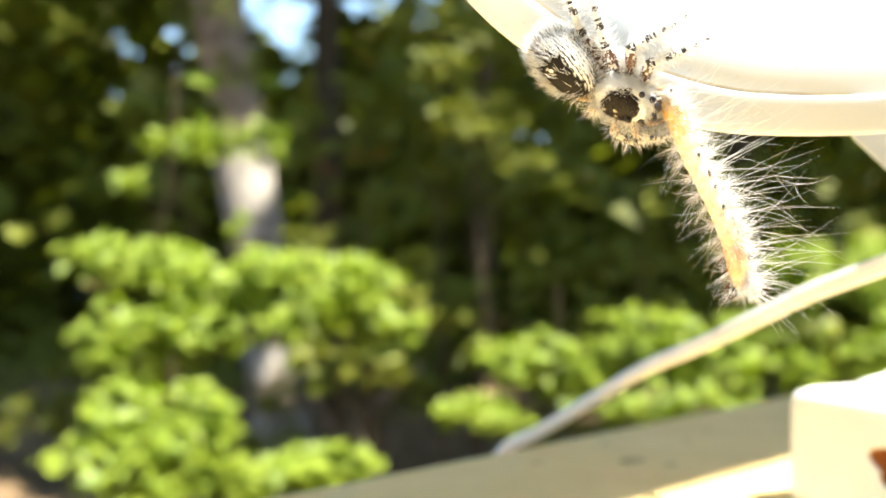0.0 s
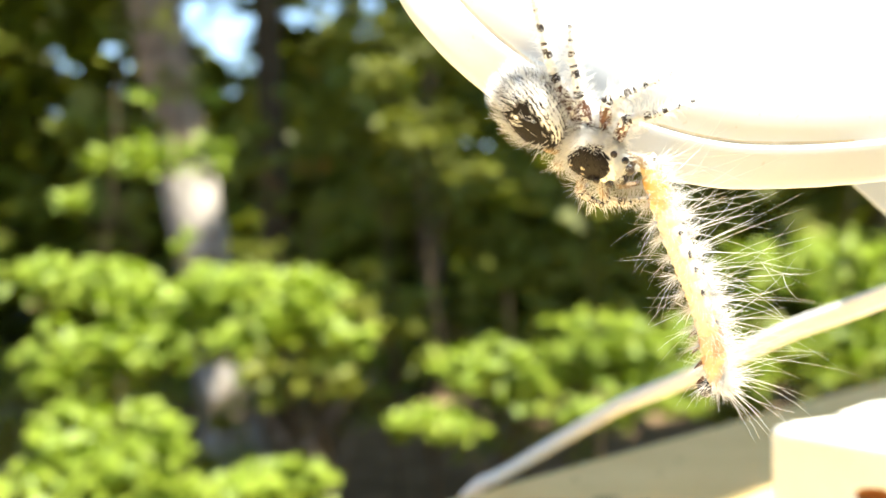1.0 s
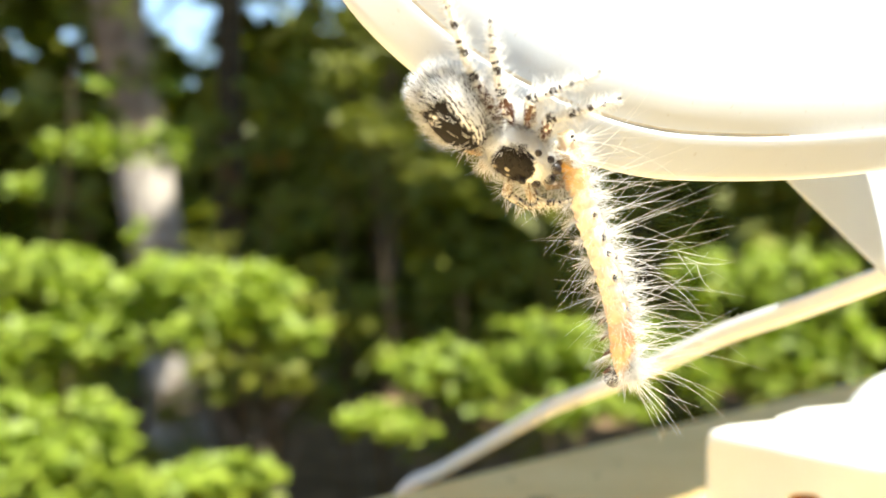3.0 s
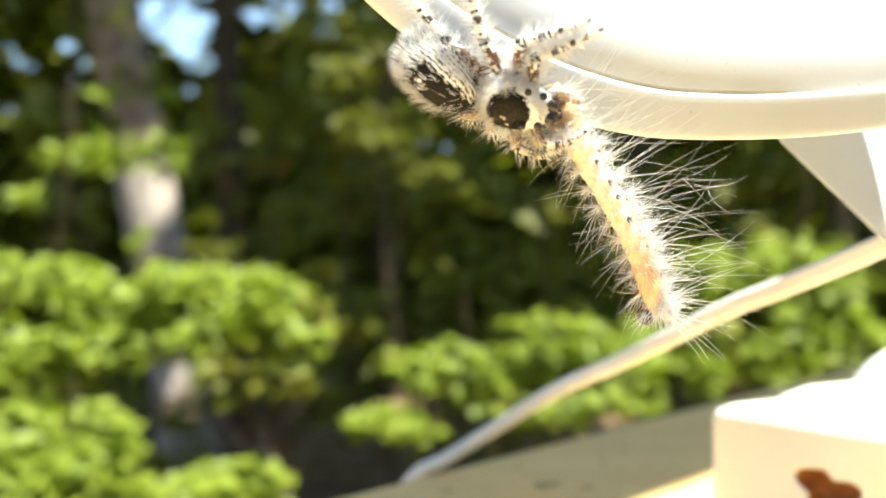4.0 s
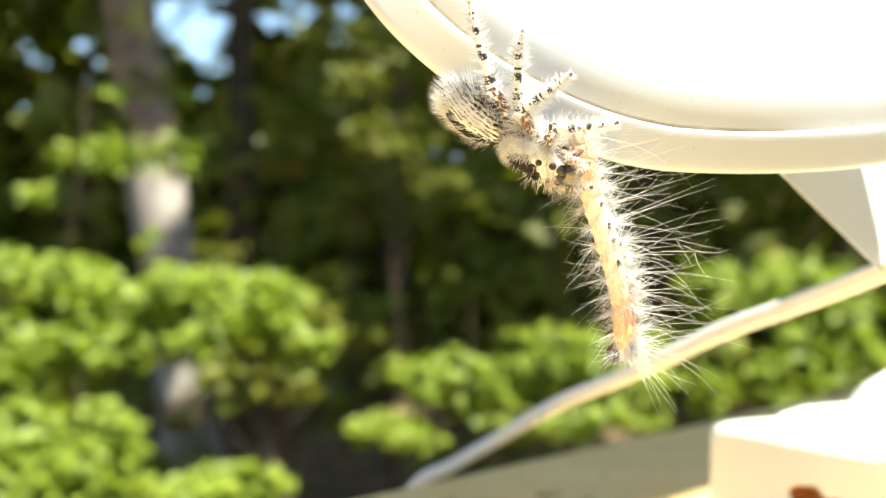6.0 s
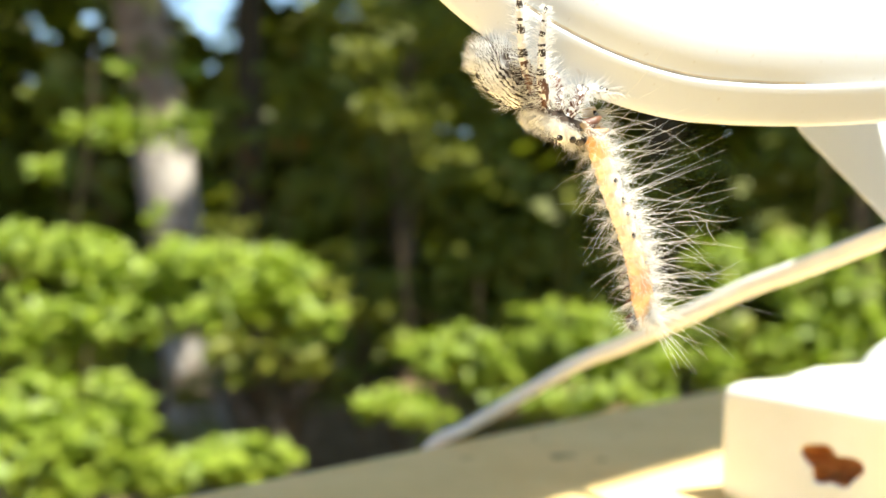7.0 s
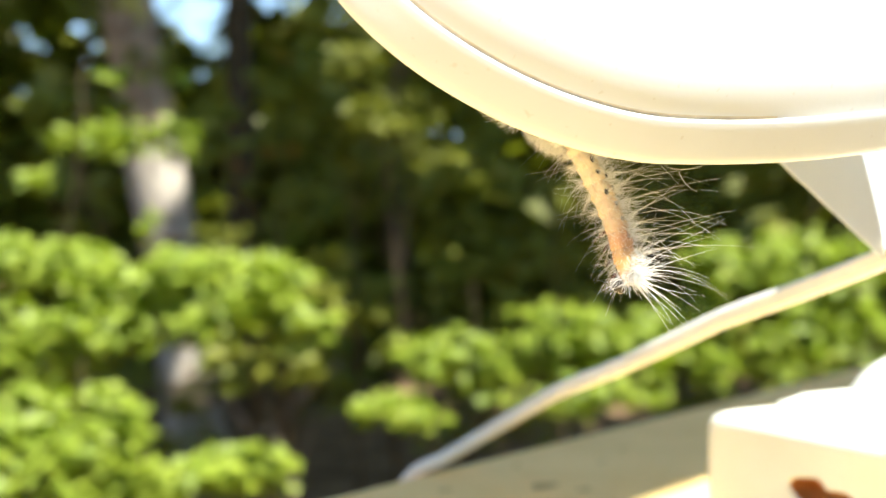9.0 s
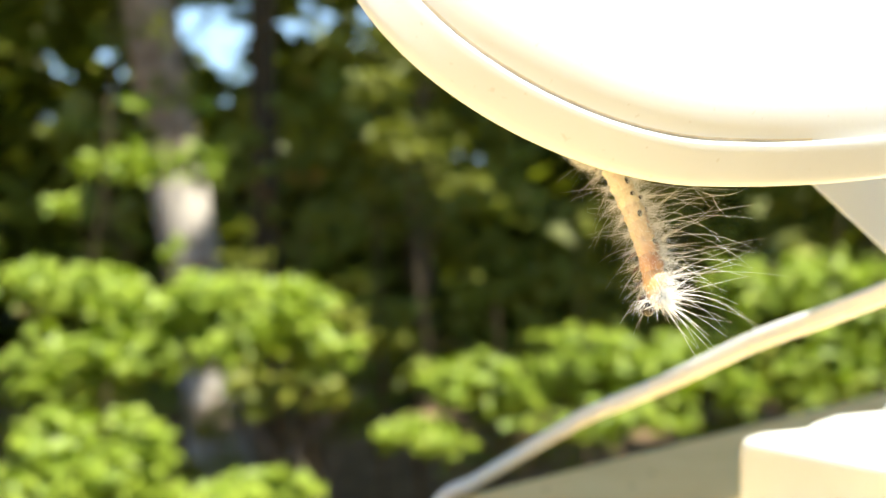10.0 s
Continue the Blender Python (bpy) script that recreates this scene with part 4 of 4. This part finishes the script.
def build_caterpillar():
    root = thing("caterpillar", "pale yellow hairy caterpillar hanging from the spider's jaws", "caterpillar")
    rng = random.Random(41)
    n = 12
    centres = []
    for i in range(-1, n):
        t = (i + 0.5) / n
        c = cat_mid(t)
        r = 0.88 * (0.82 + 0.25 * math.sin(math.pi * min(1, t * 1.05 + 0.05)))
        centres.append((c, r))
        path, radii = [], []
        for k in range(9):
            q = (i + k / 8) / n
            path.append(cat_mid(q))
            env = min(1.0, 0.62 + 3.2 * (q + 0.083)) * min(1.0, 0.55 + 4.0 * (1 - q))
            radii.append(0.93 * env * (0.90 + 0.12 * math.sin(math.pi * k / 8)))
        v, f = scaled(tube(path, radii, 22, cap=i in (-1, n - 1)))
        link("segment", v, f, M_CAT, root)
    warts = []
    for i in range(-1, n):
        c, r = centres[i + 1]
        for a in (-0.35, 0.30, 0.95, 2.75, 3.4):
            a += rng.gauss(0, 0.08)
            nrm = Vector((0, math.cos(a), math.sin(a)))
            at_w = c + nrm * r * 0.97 + Vector((rng.gauss(0, 0.1), 0, 0))
            warts.append((at_w, nrm, a, i / n))
            if a > 0.7 and a < 1.8 or 0.1 < a < 0.7 and rng.random() < 0.5:
                k = rng.uniform(0.15, 0.25)
                v, f = scaled(ball(k * rng.uniform(0.8, 1.5), k, k * 0.6, at_w, 8, 6))
                link("wart", v, f, M_DARK, root, "dark wart")
    v, f = scaled(ball(0.72, 0.60, 0.60, cat_mid(1.0) + Vector((-0.35, -0.75, -0.1)), 18, 12))
    link("head_capsule", v, f, M_DARK, root, "dark shiny head capsule")
    for i in range(4):
        c = cat_mid(0.72 + 0.07 * i) + Vector((0, -0.85, 0.1))
        v, f = scaled(tube([c, c + Vector((0.15, -0.4, 0.05)), c + Vector((0.35, -0.75, 0.0))], [0.2, 0.13, 0.03], 6))
        link("leg", v, f, M_BROWN, root, "small brown hooked leg")
    short, long = [], []
    for p, nrm, a, t in warts:
        facing = 0.6 < a < 2.2
        for k in range(24):
            d = nrm + Vector((rng.gauss(0.1, 0.6), rng.gauss(0, 0.55), rng.gauss(0, 0.55)))
            if d.dot(nrm) < 0.15:
                continue
            ln = rng.uniform(0.5, 1.9) * (0.7 if facing else 1.0) * (1.2 if t > 0.75 else 1.0)
            short.append(hair(p, d, ln, 0.016, (rng.gauss(0, 0.3), rng.gauss(0, 0.3), rng.gauss(0, 0.3)), 3))
        if a < 0.7:
            for k in range(4):
                d = nrm + Vector((rng.gauss(0.05, 0.26), 0.35, rng.gauss(0.1, 0.35)))
                long.append(hair(p, d, rng.choice((3.5, 5.0, 6.5, 8.0, 9.5)) * rng.uniform(0.8, 1.05), 0.020, (rng.gauss(0.25 - 0.5 * (t < 0.4), 0.5), rng.gauss(0, 0.25), rng.gauss(0, 0.3)), 6))
        elif a > 2.5:
            for k in range(4):
                d = nrm + Vector((rng.gauss(0.3, 0.45), -0.2, rng.gauss(0, 0.3)))
                long.append(hair(p, d, rng.choice((1.4, 1.9, 2.4, 3.6)) * rng.uniform(0.8, 1.2), 0.020, (rng.gauss(0.35, 0.35), 0, rng.gauss(0, 0.3)), 5))
    for k in range(850):  # loose down between the warts
        t, a = rng.random(), rng.uniform(-0.6, 3.7)
        nrm = Vector((0, math.cos(a), math.sin(a)))
        short.append(hair(cat_mid(t) + nrm * 0.85, nrm + Vector((rng.gauss(0.2, 0.6), 0, 0)), rng.uniform(0.3, 1.1), 0.014, (rng.gauss(0, 0.4), rng.gauss(0, 0.3), 0), 2))
    for k in range(560):  # the felted white fringe along one side
        t, a = rng.uniform(-0.06, 1.0), rng.gauss(0.25, 0.45)
        nrm = Vector((0, math.cos(a), math.sin(a)))
        d = nrm + Vector((rng.gauss(0.1, 0.45), 0, rng.gauss(0, 0.3)))
        short.append(hair(cat_mid(t) + nrm * 0.80, d, rng.uniform(0.7, 1.6 + 1.6 * t), 0.02, (rng.gauss(0.1, 0.4), rng.gauss(0, 0.3), rng.gauss(0, 0.3)), 3))
    for p, d, ln in (((8.2, 5.4, 0.2), (0.9, 0.35, 0), 2.6), ((8.4, 5.6, 0.2), (0.5, 0.9, 0.1), 3.4), ((9.6, 6.6, 0.3), (0.9, -0.2, 0), 2.2), ((9.0, 4.2, 0.2), (0.2, 1.0, 0), 4.2), ((8.9, 5.9, 0.1), (0.75, 0.7, 0.1), 3.8)):
        long.append(hair(p, d, ln, 0.02, (rng.gauss(0, 0.5), rng.gauss(0, 0.4), 0), 5))
    for name, out, mat in (("short_bristles", short, M_HAIR), ("long_bristles", long, M_HAIR_LONG)):
        v, f = scaled(joined(out))
        link(name, v, f, mat, root)["kind"] = "stuff"
    out = []
    tip = cat_mid(0.97) + Vector((0.0, 0.25, 0.2))
    for k in range(360):
        a = rng.uniform(-1.3, 2.6)
        d = Vector((rng.gauss(0.9, 0.5), math.cos(a) * 0.9, math.sin(a) * 0.6))
        out.append(hair(tip + Vector((rng.uniform(-0.7, 0.3), rng.uniform(-0.4, 0.5), rng.uniform(-0.1, 0.4))), d, rng.uniform(0.7, 1.9), 0.024, (rng.gauss(0, 0.5), rng.gauss(0, 0.4), rng.gauss(0, 0.2)), 3))
    for k in range(15):
        d = Vector((rng.gauss(0.75, 0.25), rng.gauss(0.75, 0.3), rng.gauss(0.1, 0.2)))
        out.append(hair(tip, d, rng.uniform(2.0, 6.0), 0.022, (rng.gauss(0.2, 0.3), rng.gauss(0, 0.3), rng.gauss(0, 0.2)), 6))
    v, f = scaled(joined(out))
    link("tail_tuft", v, f, M_HAIR, root, "white tuft")["kind"] = "stuff"
    return root


# each leg: coxa, knee, shin end, foot, in the spider's space (x ahead, y to its left, z off its back)
LEGS_LEFT = [
    ((1.1, 1.3, -0.5), (0.6, 3.4, 0.5), (2.4, 5.2, 0.3), (3.9, 6.8, -0.1)),
    ((0.2, 1.4, -0.6), (-1.2, 3.9, 0.4), (0.3, 6.0, 0.2), (1.6, 7.7, -0.2)),
    ((-0.9, 1.4, -0.6), (-2.9, 3.2, 0.1), (-4.8, 5.4, 0.1), (-6.0, 7.1, -0.3)),
    ((-1.6, 1.2, -0.7), (-4.8, 3.2, -0.2), (-7.4, 5.8, -0.1), (-9.4, 7.9, -0.3)),
]
LEGS_RIGHT = [
    ((1.3, -1.2, -0.5), (2.6, -2.4, 0.3), (4.2, -1.9, 0.1), (5.2, -0.9, 0.0)),
    ((0.4, -1.4, -0.6), (0.8, -3.0, 0.0), (2.6, -3.3, -0.2), (4.4, -2.0, -0.3)),
    ((-0.8, -1.4, -0.7), (-1.4, -2.4, -1.4), (-0.6, -2.9, -2.6), (0.6, -2.4, -3.6)),
    ((-1.5, -1.2, -0.8), (-3.2, -2.0, -1.8), (-3.6, -2.2, -3.0), (-2.8, -2.0, -4.2)),
]


def leg_mesh(points, rng, fat=1.0, bristles=560):
    """A banded, hairy leg from coxa to foot; its origin is the coxa."""
    c = Vector(points[0])
    p = [Vector(q) - c for q in points]
    path, radii, dark = [], [], []
    spans = ((0, 1, 0.46, 0.44, 12), (1, 2, 0.37, 0.25, 16), (2, 3, 0.23, 0.15, 16))
    for a, b, r0, r1, k in spans:
        for i in range(k + (1 if b == 3 else 0)):
            t = i / k
            path.append(p[a].lerp(p[b], t) + Vector((0, 0, 0.25 * math.sin(math.pi * t) if a == 0 else 0.12 * math.sin(math.pi * t))))
            radii.append((r0 + (r1 - r0) * t) * fat * (1.0 if t > 0.08 or a == 0 else 1.12))
            dark.append((t < 0.14 and a > 0) or 0.44 < t < 0.56 + 0.1 * (a == 1) or (t > 0.84 and b == 3) or (0.72 < t < 0.8 and a == 1))
    sides = 12
    v, f = tube(path, radii, sides)
    index = []
    for i in range(len(path) - 1):
        for k in range(sides):
            q = dark[i] if rng.random() > 0.16 else rng.random() < 0.35
            if i < 11:
                index.append(2 if q or rng.random() < 0.72 else 0)
            else:
                index.append(1 if q else 0)
    index += [2, 1]
    hairs, hd = [], []
    for k in range(bristles):
        s = rng.random() ** 1.25 * (len(path) - 1.001)
        i = int(s)
        q = path[i].lerp(path[i + 1], s - i)
        axis = (path[i + 1] - path[i]).normalized()
        side = axis.orthogonal()
        side.rotate(Matrix.Rotation(rng.uniform(0, 6.283), 3, axis))
        hairs.append(hair(q + side * radii[i] * 0.9, side + axis * rng.uniform(0.1, 0.9), rng.uniform(0.35, 1.3) * (1.0 - 0.6 * (s / len(path)) ** 2), 0.026, (rng.gauss(0, 0.2), rng.gauss(0, 0.2), rng.gauss(0, 0.2)), 2))
    return (v, f, index), joined(hairs), c


def fur(shape_fn, count, lo, hi, r, rng, lay, keep=None):
    """Bristles over an egg form; shape_fn gives point and normal for a direction; lay combs them."""
    out = []
    while len(out) < count:
        n = Vector((rng.gauss(0, 1), rng.gauss(0, 1), rng.gauss(0, 1))).normalized()
        if keep and not keep(n, rng):
            continue
        p, nn = shape_fn(n)
        d = nn + Vector(lay) * rng.uniform(0.3, 1.0) + Vector((rng.gauss(0, 0.25), rng.gauss(0, 0.25), rng.gauss(0, 0.25)))
        out.append(hair(p, d, rng.uniform(lo, hi), r, Vector(lay) * 0.6 + Vector((rng.gauss(0, 0.2), rng.gauss(0, 0.2), rng.gauss(0, 0.2))), 2))
    return joined(out)


def build_spider():
    root = thing("jumping_spider", "grey and white hairy jumping spider with black-banded legs", "spider")
    rng = random.Random(51)
    AX, AY, AZ, AC = 2.95, 2.03, 1.88, Vector((-5.4, 0.9, 0.0))

    def egg(n, p):
        return Vector((p.x, p.y * (1 + 0.12 * -n.x), p.z * (1 + 0.1 * -n.x)))
    v, f = ball(AX, AY, AZ, (0, 0, 0), 40, 28, egg)
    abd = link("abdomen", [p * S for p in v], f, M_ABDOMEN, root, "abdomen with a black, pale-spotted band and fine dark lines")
    abd.location = AC * S
    abd.rotation_euler = (0, 0, radians(-21))

    def on_abd(n):
        p = egg(n, Vector((n.x * AX, n.y * AY, n.z * AZ)))
        nn = Vector((n.x / AX, n.y / AY, n.z / AZ)).normalized()
        return p, nn
    v, f = scaled(fur(on_abd, 1300, 0.5, 1.3, 0.024, rng, (-0.9, 0, 0), lambda n, g: n.x < -0.45 and n.z > -0.5 and g.random() < 0.8 or n.z > 0.2 and (n.y > 0.45 and n.z > 0.5 and g.random() < 0.6 or n.y < -0.72 or g.random() < 0.07) or n.y > 0.3 and g.random() < 0.17))
    link("white_fur", v, f, M_HAIR, abd, "white fur")["kind"] = "stuff"
    v, f = scaled(fur(on_abd, 650, 0.4, 1.0, 0.022, rng, (-0.9, 0, 0), lambda n, g: n.z < 0.42))
    link("dark_fur", v, f, M_HAIR_DARK, abd, "dark fur")["kind"] = "stuff"

    CX, CY, CZ = 2.55, 1.85, 1.55

    def shell(n, p):
        return Vector((p.x, p.y * (1 - 0.10 * n.x), p.z * (1.0 if p.z > 0 else 0.7)))
    v, f = scaled(ball(CX, CY, CZ, (0.35, 0, 0), 36, 24, shell))
    link("carapace", v, f, M_CARAPACE, root, "black-brown carapace edged in white")

    EYES = ((2.75, 0.42, 0.55, 0.42), (2.75, -0.42, 0.55, 0.42), (2.1, 1.02, 0.92, 0.27), (2.1, -1.02, 0.92, 0.27), (1.1, 1.15, 1.22, 0.25), (1.1, -1.15, 1.22, 0.25))

    def clear_of_eyes(n):
        p = on_car(n)[0]
        return all((p - Vector(e[:3])).length > e[3] + 0.2 for e in EYES)

    def on_car(n):
        p = shell(n, Vector((n.x * CX, n.y * CY, n.z * CZ))) + Vector((0.35, 0, 0))
        return p, Vector((n.x / CX, n.y / CY, n.z / CZ)).normalized()
    v, f = scaled(fur(on_car, 1000, 0.3, 0.8, 0.024, rng, (0.1, 0, 0.25), lambda n, g: (n.x + 0.02) ** 2 / 0.55 + (n.y + 0.24) ** 2 / 0.6 > g.uniform(0.55, 1.0) and n.z > g.uniform(-0.1, 0.45) and clear_of_eyes(n)))
    link("white_fur", v, f, M_HAIR, root, "white fur fringe")["kind"] = "stuff"
    v, f = scaled(fur(on_car, 700, 0.25, 0.5, 0.022, rng, (0.2, 0, 0.1), lambda n, g: n.z < 0.1 or ((n.x + 0.12) ** 2 + (n.y + 0.24) ** 2 < 0.36 and n.z > 0)))
    link("dark_fur", v, f, M_HAIR_DARK, root, "short dark fur")["kind"] = "stuff"
    for x, y, z, r in EYES:
        v, f = scaled(ball(r, r, r, (x, y, z), 14, 10))
        link("eye", v, f, M_DARK, root, "glossy black eye")
    for s in (1, -1):
        v, f = scaled(tube([(2.4, 0.45 * s, -0.5), (3.0, 0.5 * s, -1.0), (3.4, 0.4 * s, -1.7)], [0.5, 0.42, 0.15], 10))
        link("jaw", v, f, M_BROWN, root, "dark brown jaw")
        v, f = scaled(tube([(2.2, 0.95 * s, -0.5), (3.1, 1.2 * s, -0.1), (3.9, 0.9 * s, -0.5), (4.3, 0.6 * s, -1.0)], [0.3, 0.34, 0.3, 0.12], 10))
        palp = link("palp", v, f, M_GLASSY, root, "pale hairy palp")
        out = [hair((3.1 + rng.uniform(-0.6, 1.1), 1.1 * s + rng.uniform(-0.3, 0.3), -0.2 + rng.uniform(-0.3, 0.2)), (rng.gauss(0.4, 0.4), s * rng.gauss(0.6, 0.5), rng.gauss(0.5, 0.5)), rng.uniform(0.5, 1.1), 0.022, (0, 0, 0), 2) for _ in range(120)]
        v, f = scaled(joined(out))
        link("palp_fur", v, f, M_HAIR, palp)["kind"] = "stuff"
    legs = []
    for side, sets in (("left", LEGS_LEFT), ("right", LEGS_RIGHT)):
        for k, pts in enumerate(sets):
            (v, f, idx), (hv, hf), c = leg_mesh(pts, rng, 1.0 if side == "left" else 0.9, 760 if side == "left" else 240)
            mats = [M_PALE_SKIN, M_DARK, M_BROWN] if side == "left" else [M_DUN, M_DARK, M_GLASSY]
            leg = link("leg", [p * S for p in v], f, mats, root, "black-and-white banded hairy leg" if side == "left" else "pale amber hairy leg with dark bands", index=idx)
            leg.location = c * S
            link("leg_fur", [p * S for p in hv], hf, M_HAIR, leg)["kind"] = "stuff"
            legs.append((side, k, leg, c))
    return root, legs, abd


# ---- build ----
build_ground()
build_backdrop()
build_woods()
build_rail()
build_shade_beam()
build_bounce_surfaces()
build_housing()
build_bracket()
build_box()
build_cord()
caterpillar = build_caterpillar()
spider, spider_legs, spider_abdomen = build_spider()

SPIDER_ROWS = [
        (0, pose(0.00784, 0.07964, H + 0.00685, 122.4, 21.2, 11.0)),
        (0.5, pose(0.00950, 0.08023, H + 0.00699, 122.1, 18.8, 11.1)),
        (1, pose(0.00632, 0.07911, H + 0.00696, 123.9, 28.8, 10.5)),
        (1.5, pose(0.00635, 0.07912, H + 0.00655, 123.7, 27.5, 10.6)),
        (2, pose(0.00610, 0.07904, H + 0.00608, 124.7, 24.9, 10.7)),
        (2.5, pose(0.00592, 0.07897, H + 0.00623, 125.0, 27.1, 10.6)),
        (2.7, pose(0.00634, 0.07912, H + 0.00577, 124.6, 26.9, 10.6)),
        (3.8, pose(0.00600, 0.07868, H + 0.00600, 111.6, 15.1, -8.0)),
        (4, pose(0.00636, 0.07881, H + 0.00640, 109.9, 14.0, -9.8)),
        (4.5, pose(0.00685, 0.07898, H + 0.00636, 105.9, 14.3, -12.0)),
        (5, pose(0.00750, 0.07971, H + 0.00649, 105.5, 8.9, -13.2)),
        (5.2, pose(0.00755, 0.07973, H + 0.00655, 104.1, 5.3, -14.8)),
        (6.3, pose(0.00651, 0.08168, H + 0.00453, 168.4, 30.4, -5.5)),
        (6.5, pose(0.00669, 0.08224, H + 0.00411, 168.9, 31.0, -5.5)),
        (7, pose(0.00614, 0.08205, H + 0.00412, 178.6, 23.3, 3.5)),
        (7.5, pose(0.00640, 0.08370, H + 0.00294, -176.4, 22.6, 6.6)),
        (8, pose(0.00747, 0.08832, H + 0.00502, -142.0, 25.3, 8.6)),
        (8.5, pose(0.00933, 0.09179, H + 0.00654, -134.0, 27.7, 8.4)),
        (9, pose(0.01100, 0.09275, H + 0.00748, -149.9, 22.7, 19.3)),
        (9.5, pose(0.01081, 0.09368, H + 0.00797, -149.8, 23.1, 19.3)),
        (10, pose(0.01108, 0.09378, H + 0.00827, -148.9, 23.6, 19.3)),
]
CATERPILLAR_ROWS = [
        (0, pose(0.01170, 0.08089, H + 0.00650, 116.4, 66.8, 19.3)),
        (0.5, pose(0.01267, 0.08123, H + 0.00748, 117.6, 69.6, 19.3)),
        (1, pose(0.01071, 0.08055, H + 0.00553, 117.5, 73.1, 19.3)),
        (1.5, pose(0.01050, 0.08047, H + 0.00623, 118.1, 73.0, 19.3)),
        (2, pose(0.01023, 0.08038, H + 0.00637, 118.0, 79.2, 19.3)),
        (2.5, pose(0.01012, 0.08034, H + 0.00569, 116.7, 77.7, 19.3)),
        (2.7, pose(0.01012, 0.08034, H + 0.00589, 116.0, 76.0, 19.3)),
        (3.8, pose(0.00932, 0.08006, H + 0.00619, 116.3, 70.6, 19.3)),
        (4, pose(0.00961, 0.08016, H + 0.00642, 115.8, 63.4, 19.3)),
        (4.5, pose(0.00988, 0.08026, H + 0.00675, 114.8, 64.6, 19.3)),
        (5, pose(0.01061, 0.08051, H + 0.00682, 116.4, 65.7, 19.3)),
        (5.2, pose(0.01068, 0.08054, H + 0.00716, 116.3, 66.0, 19.3)),
        (6.3, pose(0.01038, 0.08243, H + 0.00488, 116.2, 77.9, 19.3)),
        (6.5, pose(0.01032, 0.08291, H + 0.00418, 116.9, 74.5, 19.3)),
        (7, pose(0.00952, 0.08363, H + 0.00391, 116.4, 72.8, 19.3)),
        (7.5, pose(0.00965, 0.08518, H + 0.00475, 116.1, 78.2, 19.3)),
        (8, pose(0.01033, 0.08896, H + 0.00666, 96.9, 74.5, -1.5)),
        (8.5, pose(0.01118, 0.09203, H + 0.00904, 55.4, 71.9, -43.8)),
        (9, pose(0.01108, 0.09303, H + 0.01028, 60.0, 65.0, -40.4)),
        (9.5, pose(0.01150, 0.09259, H + 0.01063, 45.5, 67.9, -54.5)),
        (10, pose(0.01131, 0.09256, H + 0.01047, 52.5, 66.9, -48.1)),
]
# turn of the gripping legs about the body's long axis, against the body's own roll
GRIP_HIND = [(0, 0), (2.7, 0), (3.8, 8), (5.2, 10), (6.3, -50), (7.0, -58), (7.5, -66), (8.0, -100), (8.5, -134), (10, -128)]
GRIP_FRONT = [(0, 0), (2.7, 0), (3.8, 8), (5.2, 10), (6.3, -50), (7.0, -122), (7.5, -128), (8.0, -153), (8.5, -155), (10, -140)]
# swing of each gripping leg, front to hind, at the same times
SWING = [(0, 0, -12, -10, -16, -14, -12, -14, -16, -16), (0, 0, -25, -20, 11, 6, 0, 0, 0, 0), (0, 0, -15, -16, -22, -17, -14, -8, 0, 0), (0, 0, 2, 0, -13, -17, -16, -8, 0, 0)]


# bend of the abdomen at the waist: sideways, up or down, and its own turn
BEND = [(0, -8, 0, -20), (2.7, -8, 0, -20), (3.8, -11, 0, -22), (5.2, -10, 0, -20), (6.3, -8, -18, -3), (6.5, -8, -20, 0), (7, -5, -30, 0), (7.5, -5, -38, 0), (8, -5, -25, 0), (10, -5, -20, 0)]


def motions():
    walk(spider, SPIDER_ROWS)
    walk(spider_abdomen, [(t, pose(-2.1 * S, 0.2 * S, 0, 0, 0, z) @ pose(0, 0, 0, 0, y, 0) @ pose(-2.95 * S, 0, 0, 0, 0, w)) for t, z, y, w in BEND])
    walk(caterpillar, CATERPILLAR_ROWS)
    for side, k, leg, c in spider_legs:
        if side == "left":
            walk(leg, [(t, Matrix.Translation(c * S) @ pose(0, 0, 0, g, 0, 0) @ pose(0, 0, 0, 0, 0, b)) for (t, g), b in zip(GRIP_FRONT if k < 2 else GRIP_HIND, SWING[k])])


motions()
